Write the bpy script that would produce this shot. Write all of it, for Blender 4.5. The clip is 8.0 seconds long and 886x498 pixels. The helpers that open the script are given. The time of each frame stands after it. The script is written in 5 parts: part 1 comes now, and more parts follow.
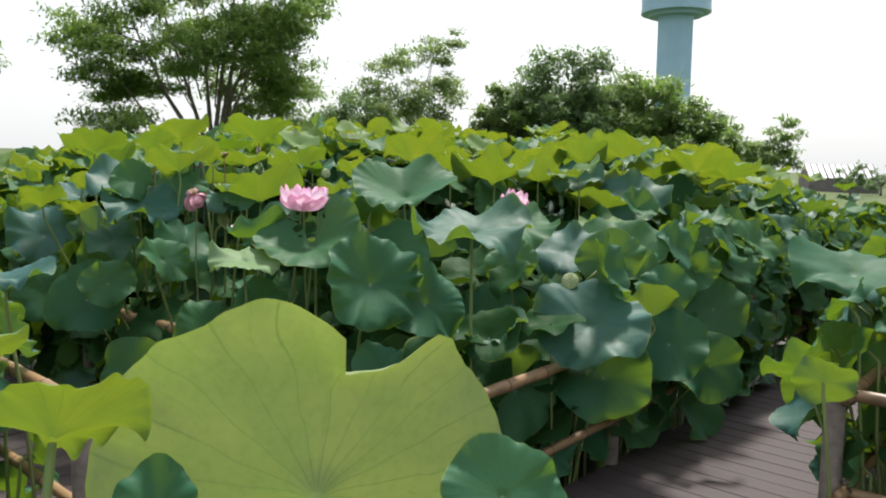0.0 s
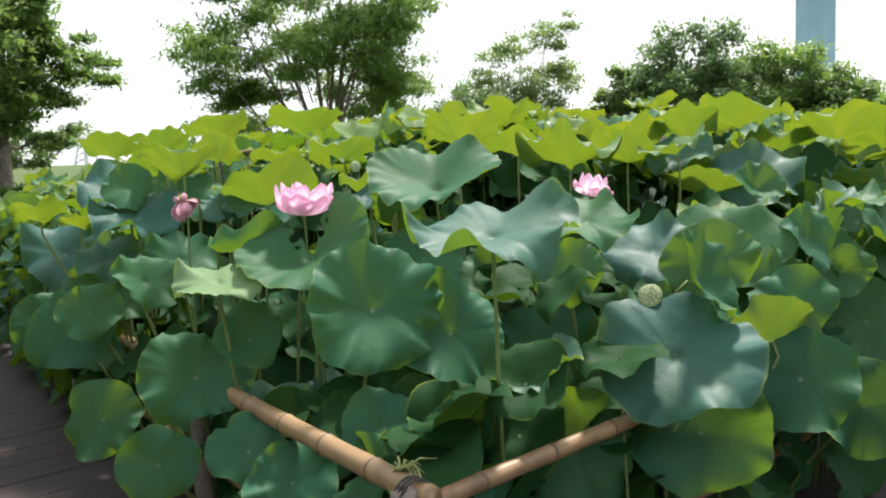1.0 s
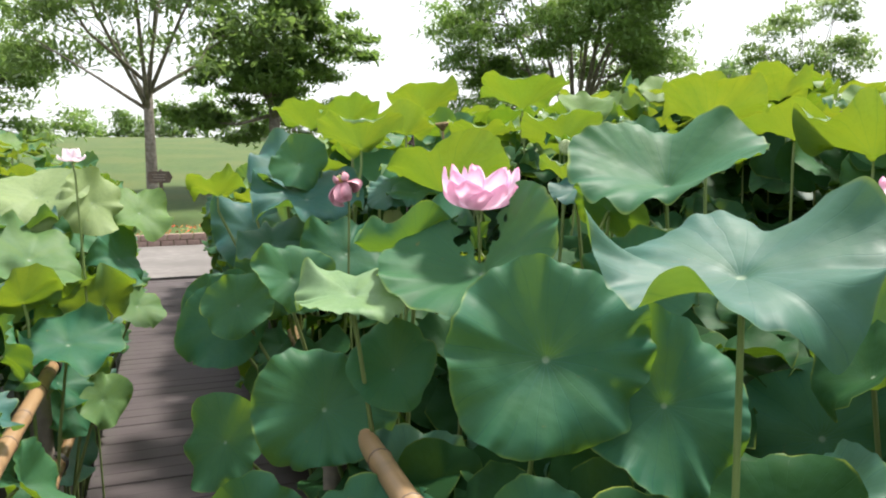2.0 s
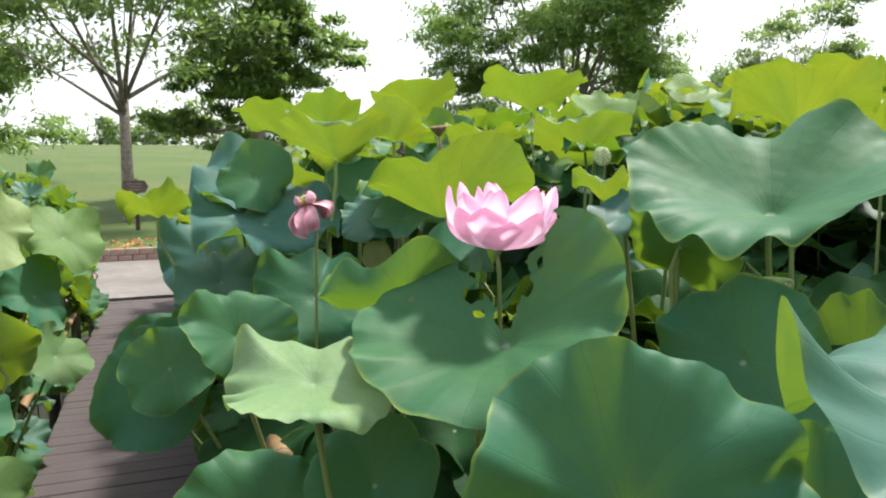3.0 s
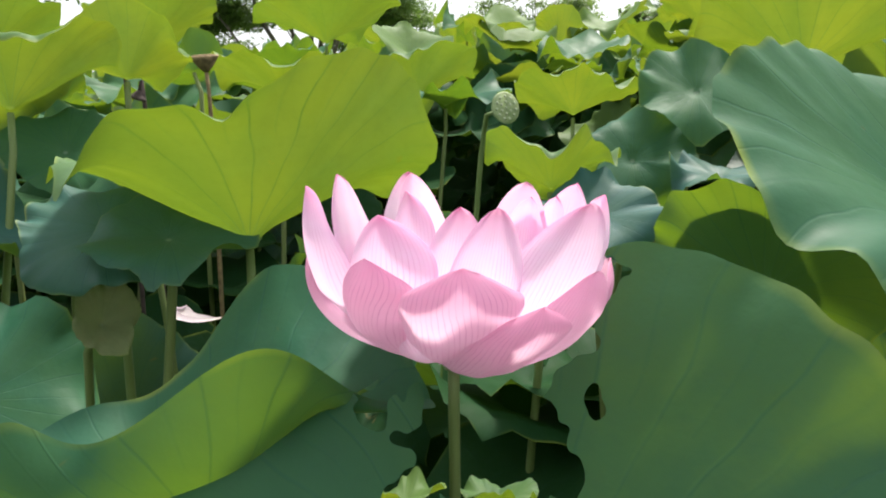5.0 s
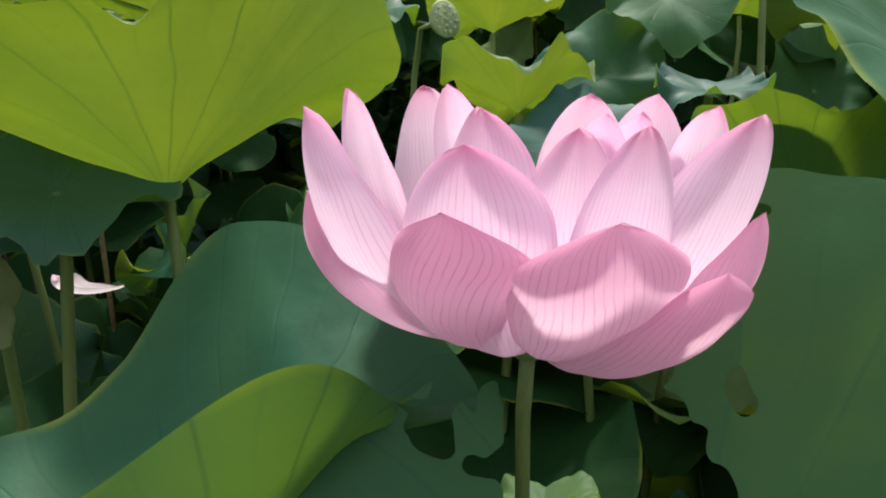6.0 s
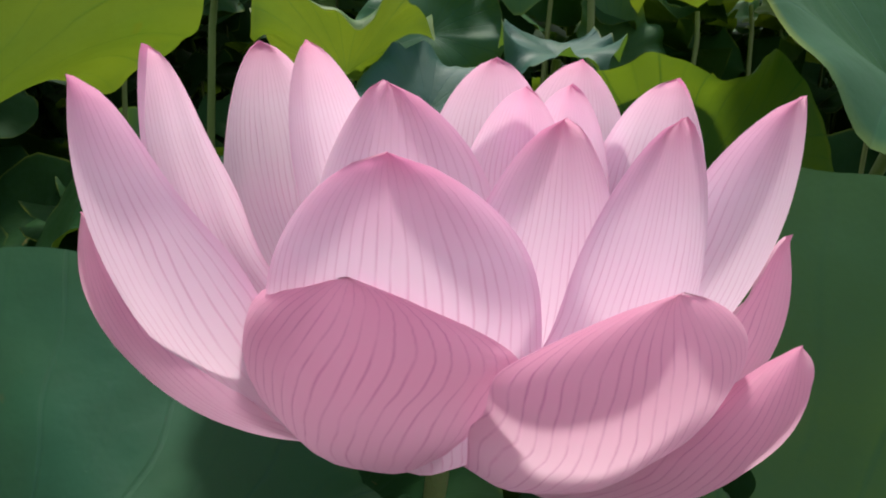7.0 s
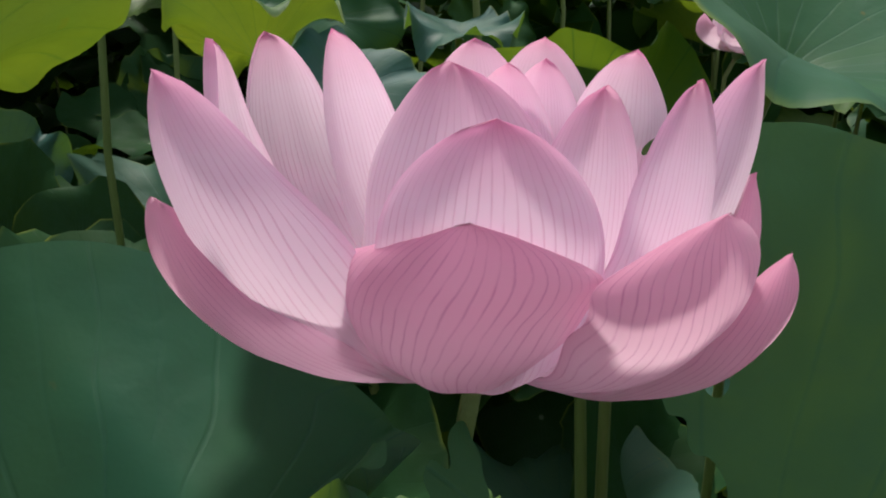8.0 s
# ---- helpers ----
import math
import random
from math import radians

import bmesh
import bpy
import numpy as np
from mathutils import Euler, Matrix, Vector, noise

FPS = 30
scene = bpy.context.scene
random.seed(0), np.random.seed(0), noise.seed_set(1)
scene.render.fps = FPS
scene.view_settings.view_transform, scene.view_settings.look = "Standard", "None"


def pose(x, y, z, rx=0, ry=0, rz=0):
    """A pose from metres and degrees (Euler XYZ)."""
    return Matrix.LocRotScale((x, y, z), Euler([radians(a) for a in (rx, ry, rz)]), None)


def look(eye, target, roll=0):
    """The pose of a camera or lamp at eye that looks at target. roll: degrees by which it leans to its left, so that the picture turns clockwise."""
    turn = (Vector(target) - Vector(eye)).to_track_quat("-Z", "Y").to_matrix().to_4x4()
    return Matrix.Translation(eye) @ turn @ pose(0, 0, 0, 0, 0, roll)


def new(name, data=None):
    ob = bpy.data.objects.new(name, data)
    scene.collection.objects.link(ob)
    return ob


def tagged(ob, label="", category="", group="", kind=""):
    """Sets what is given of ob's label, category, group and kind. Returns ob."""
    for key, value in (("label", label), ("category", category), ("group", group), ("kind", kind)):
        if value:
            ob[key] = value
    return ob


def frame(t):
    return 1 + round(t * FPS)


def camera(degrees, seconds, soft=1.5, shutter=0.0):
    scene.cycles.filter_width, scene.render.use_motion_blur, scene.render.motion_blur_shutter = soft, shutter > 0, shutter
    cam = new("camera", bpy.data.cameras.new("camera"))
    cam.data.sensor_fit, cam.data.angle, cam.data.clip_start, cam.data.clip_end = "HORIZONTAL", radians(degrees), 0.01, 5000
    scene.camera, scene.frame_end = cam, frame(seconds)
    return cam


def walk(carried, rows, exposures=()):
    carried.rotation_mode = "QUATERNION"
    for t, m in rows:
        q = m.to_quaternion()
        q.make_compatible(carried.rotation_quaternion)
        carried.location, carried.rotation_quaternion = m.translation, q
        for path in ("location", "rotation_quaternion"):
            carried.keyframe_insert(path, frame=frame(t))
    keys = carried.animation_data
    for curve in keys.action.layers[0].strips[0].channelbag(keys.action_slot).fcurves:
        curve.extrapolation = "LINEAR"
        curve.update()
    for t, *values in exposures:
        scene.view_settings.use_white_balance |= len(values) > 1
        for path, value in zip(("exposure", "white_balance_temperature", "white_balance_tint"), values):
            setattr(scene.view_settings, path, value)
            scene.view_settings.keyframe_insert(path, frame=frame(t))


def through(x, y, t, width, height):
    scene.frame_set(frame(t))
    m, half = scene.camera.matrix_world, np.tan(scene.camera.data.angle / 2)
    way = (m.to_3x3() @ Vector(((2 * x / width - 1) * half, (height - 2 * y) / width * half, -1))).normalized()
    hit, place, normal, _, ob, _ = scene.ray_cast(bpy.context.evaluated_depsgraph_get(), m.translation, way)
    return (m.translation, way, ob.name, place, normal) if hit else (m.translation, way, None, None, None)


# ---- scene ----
import collections
cam = camera(60.0, 8.0, soft=2.0)
PATH = [
    (0, (0.607, -0.742, 1.615), (0.436, 1.241, 1.419), 0.8),
    (0.5, (0.779, -0.207, 1.573), (0.418, 1.749, 1.366), 0.2),
    (1, (0.899, 0.303, 1.574), (0.396, 2.228, 1.366), -2.5),
    (1.5, (0.969, 0.809, 1.554), (0.106, 2.603, 1.361), 0.2),
    (2, (0.735, 1.224, 1.575), (-0.344, 2.89, 1.332), -0.4),
    (2.2, (0.634, 1.398, 1.583), (-0.496, 3.032, 1.358), -1),
    (3.3, (0.126, 1.96, 1.591), (-0.839, 3.699, 1.388), -0.1),
    (3.5, (0.011, 2.032, 1.58), (-0.871, 3.818, 1.399), 0.1),
    (4, (-0.142, 2.368, 1.586), (-0.845, 4.224, 1.339), 0.3),
    (4.5, (-0.252, 2.638, 1.603), (-0.907, 4.502, 1.288), -0.2),
    (5, (-0.377, 2.75, 1.6), (-0.827, 4.667, 1.246), -0.1),
    (5.2, (-0.404, 2.793, 1.596), (-0.762, 4.715, 1.173), 0.2),
    (6.3, (-0.552, 2.981, 1.57), (-0.506, 4.909, 1.039), -0.1),
    (6.5, (-0.545, 3.033, 1.57), (-0.35, 4.95, 1.036), 1.3),
    (7, (-0.569, 3.077, 1.565), (-0.172, 4.934, 0.936), 1.1),
    (7.5, (-0.614, 3.066, 1.568), (-0.01, 4.855, 0.91), 0),
    (8, (-0.647, 3.054, 1.569), (0.068, 4.797, 0.897), -0.4),
]
walk(cam, [(t, look(eye, target, roll)) for t, eye, target, roll in PATH],
     [(0, 0.40), (1, 0.74), (2, 0.9), (3.3, 0.88), (4, 0.94), (4.5, 0.86), (5.2, 0.56), (6.3, 0.16), (8.0, -0.32)])

# ---- world, sun, exposure ----
SUN_AZ, SUN_EL = 12.0, 60.0   # degrees from +y towards +x, and above the horizon
world = bpy.data.worlds.new("hazy_sky")
scene.world = world
world.use_nodes = True
wn, wl = world.node_tree.nodes, world.node_tree.links
wn.clear()
sky = wn.new("ShaderNodeTexSky")
sky.sky_type, sky.sun_disc = "NISHITA", False
sky.sun_elevation, sky.sun_rotation = radians(SUN_EL), radians(SUN_AZ)
sky.air_density, sky.dust_density, sky.ozone_density = 1.0, 5.0, 1.0
haze = wn.new("ShaderNodeMix")
haze.data_type = "RGBA"
haze.inputs[0].default_value = 0.58
haze.inputs[7].default_value = (10.2, 10.5, 10.8, 1)
wl.new(sky.outputs[0], haze.inputs[6])
bg = wn.new("ShaderNodeBackground")
bg.inputs[1].default_value = 0.105
wout = wn.new("ShaderNodeOutputWorld")
wl.new(haze.outputs[2], bg.inputs[0])
wl.new(bg.outputs[0], wout.inputs[0])

sun_data = bpy.data.lights.new("sun", "SUN")
sun_data.energy, sun_data.angle, sun_data.color = 4.6, radians(7.0), (1.0, 0.95, 0.86)
sun = new("sun", sun_data)
sx, sy = math.sin(radians(SUN_AZ)), math.cos(radians(SUN_AZ))
ce, se = math.cos(radians(SUN_EL)), math.sin(radians(SUN_EL))
sun.matrix_world = look((sx * ce * 40, sy * ce * 40, se * 40), (0, 0, 0))


# ---- materials ----
class Mat:
    """A small wrapper to write node materials in few lines."""

    def __init__(self, name):
        self.m = bpy.data.materials.new(name)
        self.m.use_nodes = True
        self.t = self.m.node_tree
        self.n, self.l = self.t.nodes, self.t.links
        self.n.clear()
        self.out = self.n.new("ShaderNodeOutputMaterial")

    def put(self, sock, v):
        if isinstance(v, bpy.types.NodeSocket):
            self.l.new(v, sock)
        elif isinstance(v, tuple) and len(v) == 3 and sock.type == "RGBA":
            sock.default_value = (*v, 1)
        else:
            sock.default_value = v

    def node(self, kind, **kw):
        nd = self.n.new(kind)
        for k, v in kw.items():
            if k == "blend":
                nd.blend_type = v
            elif k == "op":
                nd.operation = v
            elif k == "dtype":
                nd.data_type = v
        return nd

    def coords(self, which="Object"):
        return self.n.new("ShaderNodeTexCoord").outputs[which]

    def noise(self, scale, vec=None, detail=4.0, rough=0.55, dist=0.0):
        nd = self.n.new("ShaderNodeTexNoise")
        self.put(nd.inputs["Scale"], scale)
        nd.inputs["Detail"].default_value = detail
        nd.inputs["Roughness"].default_value = rough
        nd.inputs["Distortion"].default_value = dist
        if vec is not None:
            self.l.new(vec, nd.inputs["Vector"])
        return nd.outputs["Fac"]

    def ramp(self, fac, *stops):
        nd = self.n.new("ShaderNodeValToRGB")
        el = nd.color_ramp.elements
        while len(el) < len(stops):
            el.new(0.5)
        for e, (p, c) in zip(el, stops):
            e.position = p
            e.color = (*c, 1) if isinstance(c, tuple) else (c, c, c, 1)
        self.put(nd.inputs[0], fac)
        return nd.outputs[0]

    def mix(self, fac, a, b, blend="MIX"):
        nd = self.node("ShaderNodeMix", dtype="RGBA", blend=blend)
        self.put(nd.inputs[0], fac)
        self.put(nd.inputs[6], a)
        self.put(nd.inputs[7], b)
        return nd.outputs[2]

    def math(self, op, a, b=0.0, c=0.0):
        nd = self.node("ShaderNodeMath", op=op)
        for s, v in zip(nd.inputs, (a, b, c)):
            self.put(s, v)
        return nd.outputs[0]

    def mapped(self, vec, scale):
        nd = self.n.new("ShaderNodeMapping")
        nd.inputs["Scale"].default_value = scale
        self.l.new(vec, nd.inputs["Vector"])
        return nd.outputs[0]

    def split(self, vec):
        nd = self.n.new("ShaderNodeSeparateXYZ")
        self.l.new(vec, nd.inputs[0])
        return nd.outputs

    def random(self):
        return self.n.new("ShaderNodeObjectInfo").outputs["Random"]

    def island(self):
        return self.n.new("ShaderNodeNewGeometry").outputs["Random Per Island"]

    def bump(self, height, strength=0.3, distance=0.01):
        nd = self.n.new("ShaderNodeBump")
        nd.inputs["Strength"].default_value = strength
        nd.inputs["Distance"].default_value = distance
        self.put(nd.inputs["Height"], height)
        return nd.outputs[0]

    def principled(self, color, rough=0.6, normal=None, metal=0.0, spec=0.5, sheen=0.0):
        nd = self.n.new("ShaderNodeBsdfPrincipled")
        self.put(nd.inputs["Base Color"], color)
        self.put(nd.inputs["Roughness"], rough)
        nd.inputs["Metallic"].default_value = metal
        nd.inputs["Specular IOR Level"].default_value = spec
        nd.inputs["Sheen Weight"].default_value = sheen
        if normal is not None:
            self.l.new(normal, nd.inputs["Normal"])
        return nd.outputs[0]

    def translucent(self, color, normal=None):
        nd = self.n.new("ShaderNodeBsdfTranslucent")
        self.put(nd.inputs[0], color)
        if normal is not None:
            self.l.new(normal, nd.inputs["Normal"])
        return nd.outputs[0]

    def shade_mix(self, fac, a, b):
        nd = self.n.new("ShaderNodeMixShader")
        self.put(nd.inputs[0], fac)
        self.l.new(a, nd.inputs[1])
        self.l.new(b, nd.inputs[2])
        return nd.outputs[0]

    def done(self, shader):
        self.l.new(shader, self.out.inputs[0])
        return self.m


def lotus_leaf_material(name, dark, light, warm, glow_a, glow_b, through, spec=0.17, vivid=1.0):
    """Waxy blue-green face, light passing through as yellow-green, veins running out from the middle."""
    k = Mat(name)
    uv = k.coords("UV")
    s = k.split(uv)
    turn, rad = s[0], s[1]
    obj = k.coords("Object")
    rnd = k.random()
    # main veins: 21 rays, thin, with a fork outside
    bent = k.math("MULTIPLY_ADD", k.math("SUBTRACT", k.noise(5.0, obj, 2.0), 0.5), 0.05, turn)
    ray = k.math("ABSOLUTE", k.math("SUBTRACT", k.math("FRACT", k.math("MULTIPLY", bent, 21.0)), 0.5))
    thick = k.math("DIVIDE", 0.011, k.math("MAXIMUM", rad, 0.1))
    vein = k.math("SUBTRACT", 1.0, k.math("SMOOTH_MIN", k.math("DIVIDE", ray, k.math("MULTIPLY", thick, 2.2)), 1.0, 0.1))
    vein = k.math("MAXIMUM", vein, 0.0)
    ray2 = k.math("ABSOLUTE", k.math("SUBTRACT", k.math("FRACT", k.math("ADD", k.math("MULTIPLY", bent, 42.0), 0.5)), 0.5))
    vein2 = k.math("MAXIMUM", k.math("SUBTRACT", 1.0, k.math("DIVIDE", ray2, 0.09)), 0.0)
    vein2 = k.math("MULTIPLY", vein2, k.math("GREATER_THAN", rad, 0.62))
    veins = k.math("MINIMUM", k.math("ADD", vein, k.math("MULTIPLY", vein2, 0.4)), 1.0)
    cloud = k.noise(7.0, obj, 3.0)
    fine = k.noise(60.0, obj, 4.0)
    face = k.mix(k.ramp(cloud, (0.3, 0.0), (0.7, 1.0)), dark, light)
    face = k.mix(k.math("MULTIPLY", k.math("POWER", rnd, 2.0), 0.6), face, warm)
    streak = k.ramp(k.noise(1.0, k.mapped(uv, (9.0, 1.3, 1.0)), 3.0, 0.5, 0.4), (0.42, 0.0), (0.66, 1.0))
    face = k.mix(k.math("MULTIPLY", streak, 0.45), face, warm)
    near_hub = k.ramp(rad, (0.04, 1.0), (0.42, 0.10))
    face = k.mix(k.math("MULTIPLY", k.math("MULTIPLY", veins, near_hub), 0.42 * vivid), face, (0.16, 0.27, 0.17))
    face = k.mix(k.ramp(rad, (0.022, 0.6), (0.045, 0.0)), face, (0.34, 0.42, 0.30))
    face = k.mix(k.math("MULTIPLY", k.ramp(fine, (0.45, 0.0), (0.8, 1.0)), 0.25), face, (0.03, 0.08, 0.05))
    rim = k.ramp(rad, (0.965, 0.0), (1.0, 1.0))
    edge = k.math("MULTIPLY", rim, k.ramp(k.noise(9.0, obj, 2.0), (0.45, 0.0), (0.7, 1.0)))
    face = k.mix(k.math("MULTIPLY", edge, 0.6), face, (0.36, 0.42, 0.06))
    blot = k.ramp(k.noise(16.0, obj, 5.0, 0.6, 0.6), (0.70, 0.0), (0.74, 1.0))
    face = k.mix(k.math("MULTIPLY", blot, 0.6), face, (0.20, 0.15, 0.05))
    glow = k.mix(rnd, glow_a, glow_b)
    glow = k.mix(k.math("MULTIPLY", streak, 0.5), glow, (glow_a[0] * 0.55, glow_a[1] * 0.66, glow_a[2]))
    glow = k.mix(k.math("MULTIPLY", veins, 0.62), glow, (0.07, 0.17, 0.015))
    # dark blotches painted into the glow, like shadows of leaves above
    glow = k.mix(k.math("MULTIPLY", k.ramp(cloud, (0.35, 0.0), (0.72, 1.0)), 0.62), glow, (0.15, 0.27, 0.014))
    h = k.math("ADD", k.math("MULTIPLY", veins, -0.09), k.math("ADD", k.math("MULTIPLY", k.noise(26.0, obj, 4.0), 0.5), k.math("MULTIPLY", k.noise(9.0, obj, 2.0), 2.2)))
    nrm = k.bump(h, 0.45, 0.006)
    gloss = k.ramp(k.noise(12.0, obj, 3.0), (0.3, 0.48), (0.75, 0.66))
    p = k.principled(face, gloss, nrm, spec=spec)
    return k.done(k.shade_mix(through, p, k.translucent(glow, nrm)))


def petal_material(name, pale=0.0, deep=0.0):
    """Pink petal: lines along it, deeper towards tip and edge, light passing through."""
    k = Mat(name)
    uv = k.coords("UV")
    s = k.split(uv)
    across, along = s[0], s[1]
    obj = k.coords("Object")
    rnd = k.random()
    wob = k.noise(3.0, uv, 2.0)
    lines = k.math("FRACT", k.math("ADD", k.math("MULTIPLY", across, 25.0), k.math("MULTIPLY", wob, 2.6)))
    ln = k.math("SUBTRACT", 1.0, k.math("DIVIDE", k.math("ABSOLUTE", k.math("SUBTRACT", lines, 0.5)), 0.13))
    ln = k.math("MULTIPLY", k.math("MAXIMUM", ln, 0.0), k.ramp(k.noise(7.0, uv, 4.0), (0.35, 0.2), (0.6, 1.0)))
    base = k.ramp(along, (0.0, (0.88, 0.85, 0.70)), (0.14, (0.91, 0.83, 0.90)), (0.55, (0.91, 0.79, 0.90)), (0.86, (0.89, 0.63, 0.81)), (0.95, (0.84, 0.40, 0.62)), (1.0, (0.74, 0.13, 0.36)))
    side = k.math("ABSOLUTE", k.math("SUBTRACT", across, 0.5))
    base = k.mix(k.math("MULTIPLY", k.ramp(side, (0.44, 0.0), (0.5, 1.0)), 0.5), base, (0.80, 0.34, 0.60))
    base = k.mix(k.math("MULTIPLY", rnd, 0.18), base, (0.86, 0.50, 0.74))
    base = k.mix(pale, base, (0.88, 0.80, 0.84))
    # deep: rose of the outer petals, darkened to paint in their shaded undersides
    base = k.mix(k.math("MULTIPLY", k.ramp(along, (0.25, 0.35), (0.8, 1.0)), deep), base, (0.80, 0.33, 0.50))
    col = k.mix(k.math("MULTIPLY", ln, 0.45 + 0.40 * deep), base, (0.50, 0.13, 0.34))
    col = k.mix(k.math("MULTIPLY", k.ramp(k.noise(30.0, obj, 5.0), (0.55, 0.0), (0.8, 1.0)), 0.18), col, (0.9, 0.78, 0.84))
    glow = k.mix(k.math("MULTIPLY", ln, 0.35), k.mix(0.45, base, (0.98, 0.84, 0.94)), (0.62, 0.20, 0.42))
    nrm = k.bump(k.math("ADD", ln, k.math("MULTIPLY", k.noise(90.0, obj, 3.0), 0.4)), 0.18, 0.0012)
    p = k.principled(col, 0.55, nrm, spec=0.3, sheen=0.2)
    return k.done(k.shade_mix(0.50, p, k.translucent(glow, nrm)))


def stalk_material():
    k = Mat("stalk")
    obj = k.coords("Object")
    c = k.mix(k.noise(12.0, obj), (0.09, 0.15, 0.035), (0.18, 0.24, 0.07))
    c = k.mix(k.math("MULTIPLY", k.random(), 0.4), c, (0.20, 0.19, 0.08))
    dots = k.noise(700.0, obj, 1.0)
    return k.done(k.principled(c, 0.55, k.bump(dots, 0.5, 0.002)))


def bamboo_material():
    k = Mat("bamboo")
    obj = k.coords("Object")
    g = k.noise(1.0, k.mapped(obj, (2.0, 60.0, 60.0)), 4.0)
    c = k.mix(g, (0.17, 0.095, 0.045), (0.34, 0.215, 0.115))
    c = k.mix(k.ramp(k.noise(8.0, obj, 4.0), (0.48, 0.0), (0.7, 1.0)), c, (0.12, 0.075, 0.042))
    c = k.mix(k.math("MULTIPLY", k.random(), 0.4), c, (0.30, 0.20, 0.10))
    return k.done(k.principled(c, 0.42, k.bump(g, 0.25, 0.003)))


def deck_material():
    k = Mat("deck_board")
    obj = k.coords("Object")
    rnd = k.random()
    g = k.noise(1.0, k.mapped(obj, (4.0, 70.0, 70.0)), 5.0)
    c = k.mix(g, (0.040, 0.029, 0.032), (0.072, 0.055, 0.060))
    c = k.mix(k.math("MULTIPLY", rnd, 0.5), c, (0.056, 0.043, 0.044))
    c = k.mix(k.ramp(k.noise(3.0, obj, 4.0), (0.5, 0.0), (0.75, 1.0)), c, (0.06, 0.053, 0.05))
    return k.done(k.principled(c, 0.75, k.bump(g, 0.4, 0.004)))


def simple(name, a, b, scale, rough=0.8, bump=0.3, dist=0.01, detail=5.0, c=None):
    k = Mat(name)
    obj = k.coords("Object")
    col = k.mix(k.ramp(k.noise(scale, obj, detail), (0.35, 0.0), (0.65, 1.0)), a, b)
    if c:
        col = k.mix(k.ramp(k.noise(scale * 0.13, obj, 3.0), (0.4, 0.0), (0.65, 1.0)), col, c)
    return k.done(k.principled(col, rough, k.bump(k.noise(scale * 3, obj, 4.0), bump, dist)))


def tree_leaf_material(name, a, b, glow):
    k = Mat(name)
    c = k.mix(k.island(), a, b)
    c = k.mix(k.math("MULTIPLY", k.noise(0.5, k.coords("Object"), 3.0), 0.5), c, (a[0] * 0.6, a[1] * 0.6, a[2] * 0.6))
    return k.done(k.shade_mix(0.35, k.principled(c, 0.5), k.translucent(glow)))


LEAF = lotus_leaf_material("lotus_leaf", (0.013, 0.073, 0.067), (0.038, 0.128, 0.124), (0.048, 0.128, 0.066), (0.17, 0.35, 0.030), (0.28, 0.42, 0.030), 0.24, 0.30)
LEAF_MID = lotus_leaf_material("lotus_leaf_green", (0.012, 0.084, 0.047), (0.035, 0.130, 0.078), (0.058, 0.146, 0.052), (0.20, 0.36, 0.016), (0.29, 0.42, 0.016), 0.28)
# paler yellow-green copy: sunlight from behind the leaf is painted into it
LEAF_LIT = lotus_leaf_material("lotus_leaf_lit", (0.072, 0.160, 0.055), (0.118, 0.210, 0.092), (0.137, 0.220, 0.052), (0.235, 0.335, 0.016), (0.335, 0.40, 0.020), 0.32)
# darker, less translucent copy with the shade under the canopy painted in
LEAF_SHADE = lotus_leaf_material("lotus_leaf_shade", (0.005, 0.036, 0.018), (0.011, 0.058, 0.026), (0.022, 0.060, 0.016), (0.07, 0.16, 0.010), (0.10, 0.18, 0.010), 0.16, 0.05, 0.25)
LEAF_PALE = lotus_leaf_material("lotus_leaf_pale", (0.20, 0.28, 0.12), (0.26, 0.33, 0.17), (0.24, 0.31, 0.12), (0.30, 0.38, 0.07), (0.32, 0.40, 0.08), 0.34)
LEAF_MINT = lotus_leaf_material("lotus_leaf_mint", (0.13, 0.23, 0.11), (0.20, 0.30, 0.18), (0.17, 0.27, 0.09), (0.22, 0.36, 0.06), (0.26, 0.38, 0.06), 0.26)
LEAF_WITHERED = lotus_leaf_material("lotus_leaf_withered", (0.20, 0.25, 0.11), (0.32, 0.35, 0.20), (0.27, 0.27, 0.13), (0.20, 0.20, 0.06), (0.22, 0.20, 0.06), 0.3)
PETAL = petal_material("lotus_petal")
# outer petals: deeper pink with the shade on their outsides painted in
PETAL_OUTER_SHADED = petal_material("lotus_petal_outer_shaded", 0.0, 0.88)
PETAL_PALE = petal_material("lotus_petal_pale", 0.45)
PETAL_WHITE = petal_material("lotus_petal_white", 0.92)
STALK = stalk_material()
BAMBOO = bamboo_material()
DECK = deck_material()
MUD = simple("pond_mud", (0.010, 0.012, 0.008), (0.028, 0.026, 0.018), 5.0, 0.5)
LAWN = simple("lawn", (0.028, 0.062, 0.004), (0.045, 0.084, 0.006), 3.0, 0.9, 0.5, 0.03, 6.0, (0.060, 0.084, 0.010))
PAVING = simple("pale_paving", (0.13, 0.118, 0.112), (0.18, 0.165, 0.157), 6.0, 0.85, 0.2, 0.004, 5.0, (0.11, 0.10, 0.095))
BRICK = simple("kerb_brick", (0.26, 0.17, 0.14), (0.36, 0.25, 0.21), 14.0, 0.85)
BARK = simple("bark", (0.12, 0.10, 0.08), (0.24, 0.21, 0.18), 9.0, 0.9, 0.6, 0.03)
TOWER = simple("tower_paint", (0.24, 0.40, 0.52), (0.29, 0.45, 0.57), 0.4, 0.5, 0.05)
WOOD = simple("dark_wood", (0.07, 0.05, 0.04), (0.13, 0.09, 0.065), 9.0, 0.7)
POST = simple("rail_post_wood", (0.14, 0.115, 0.10), (0.23, 0.19, 0.165), 14.0, 0.75, 0.4, 0.004)
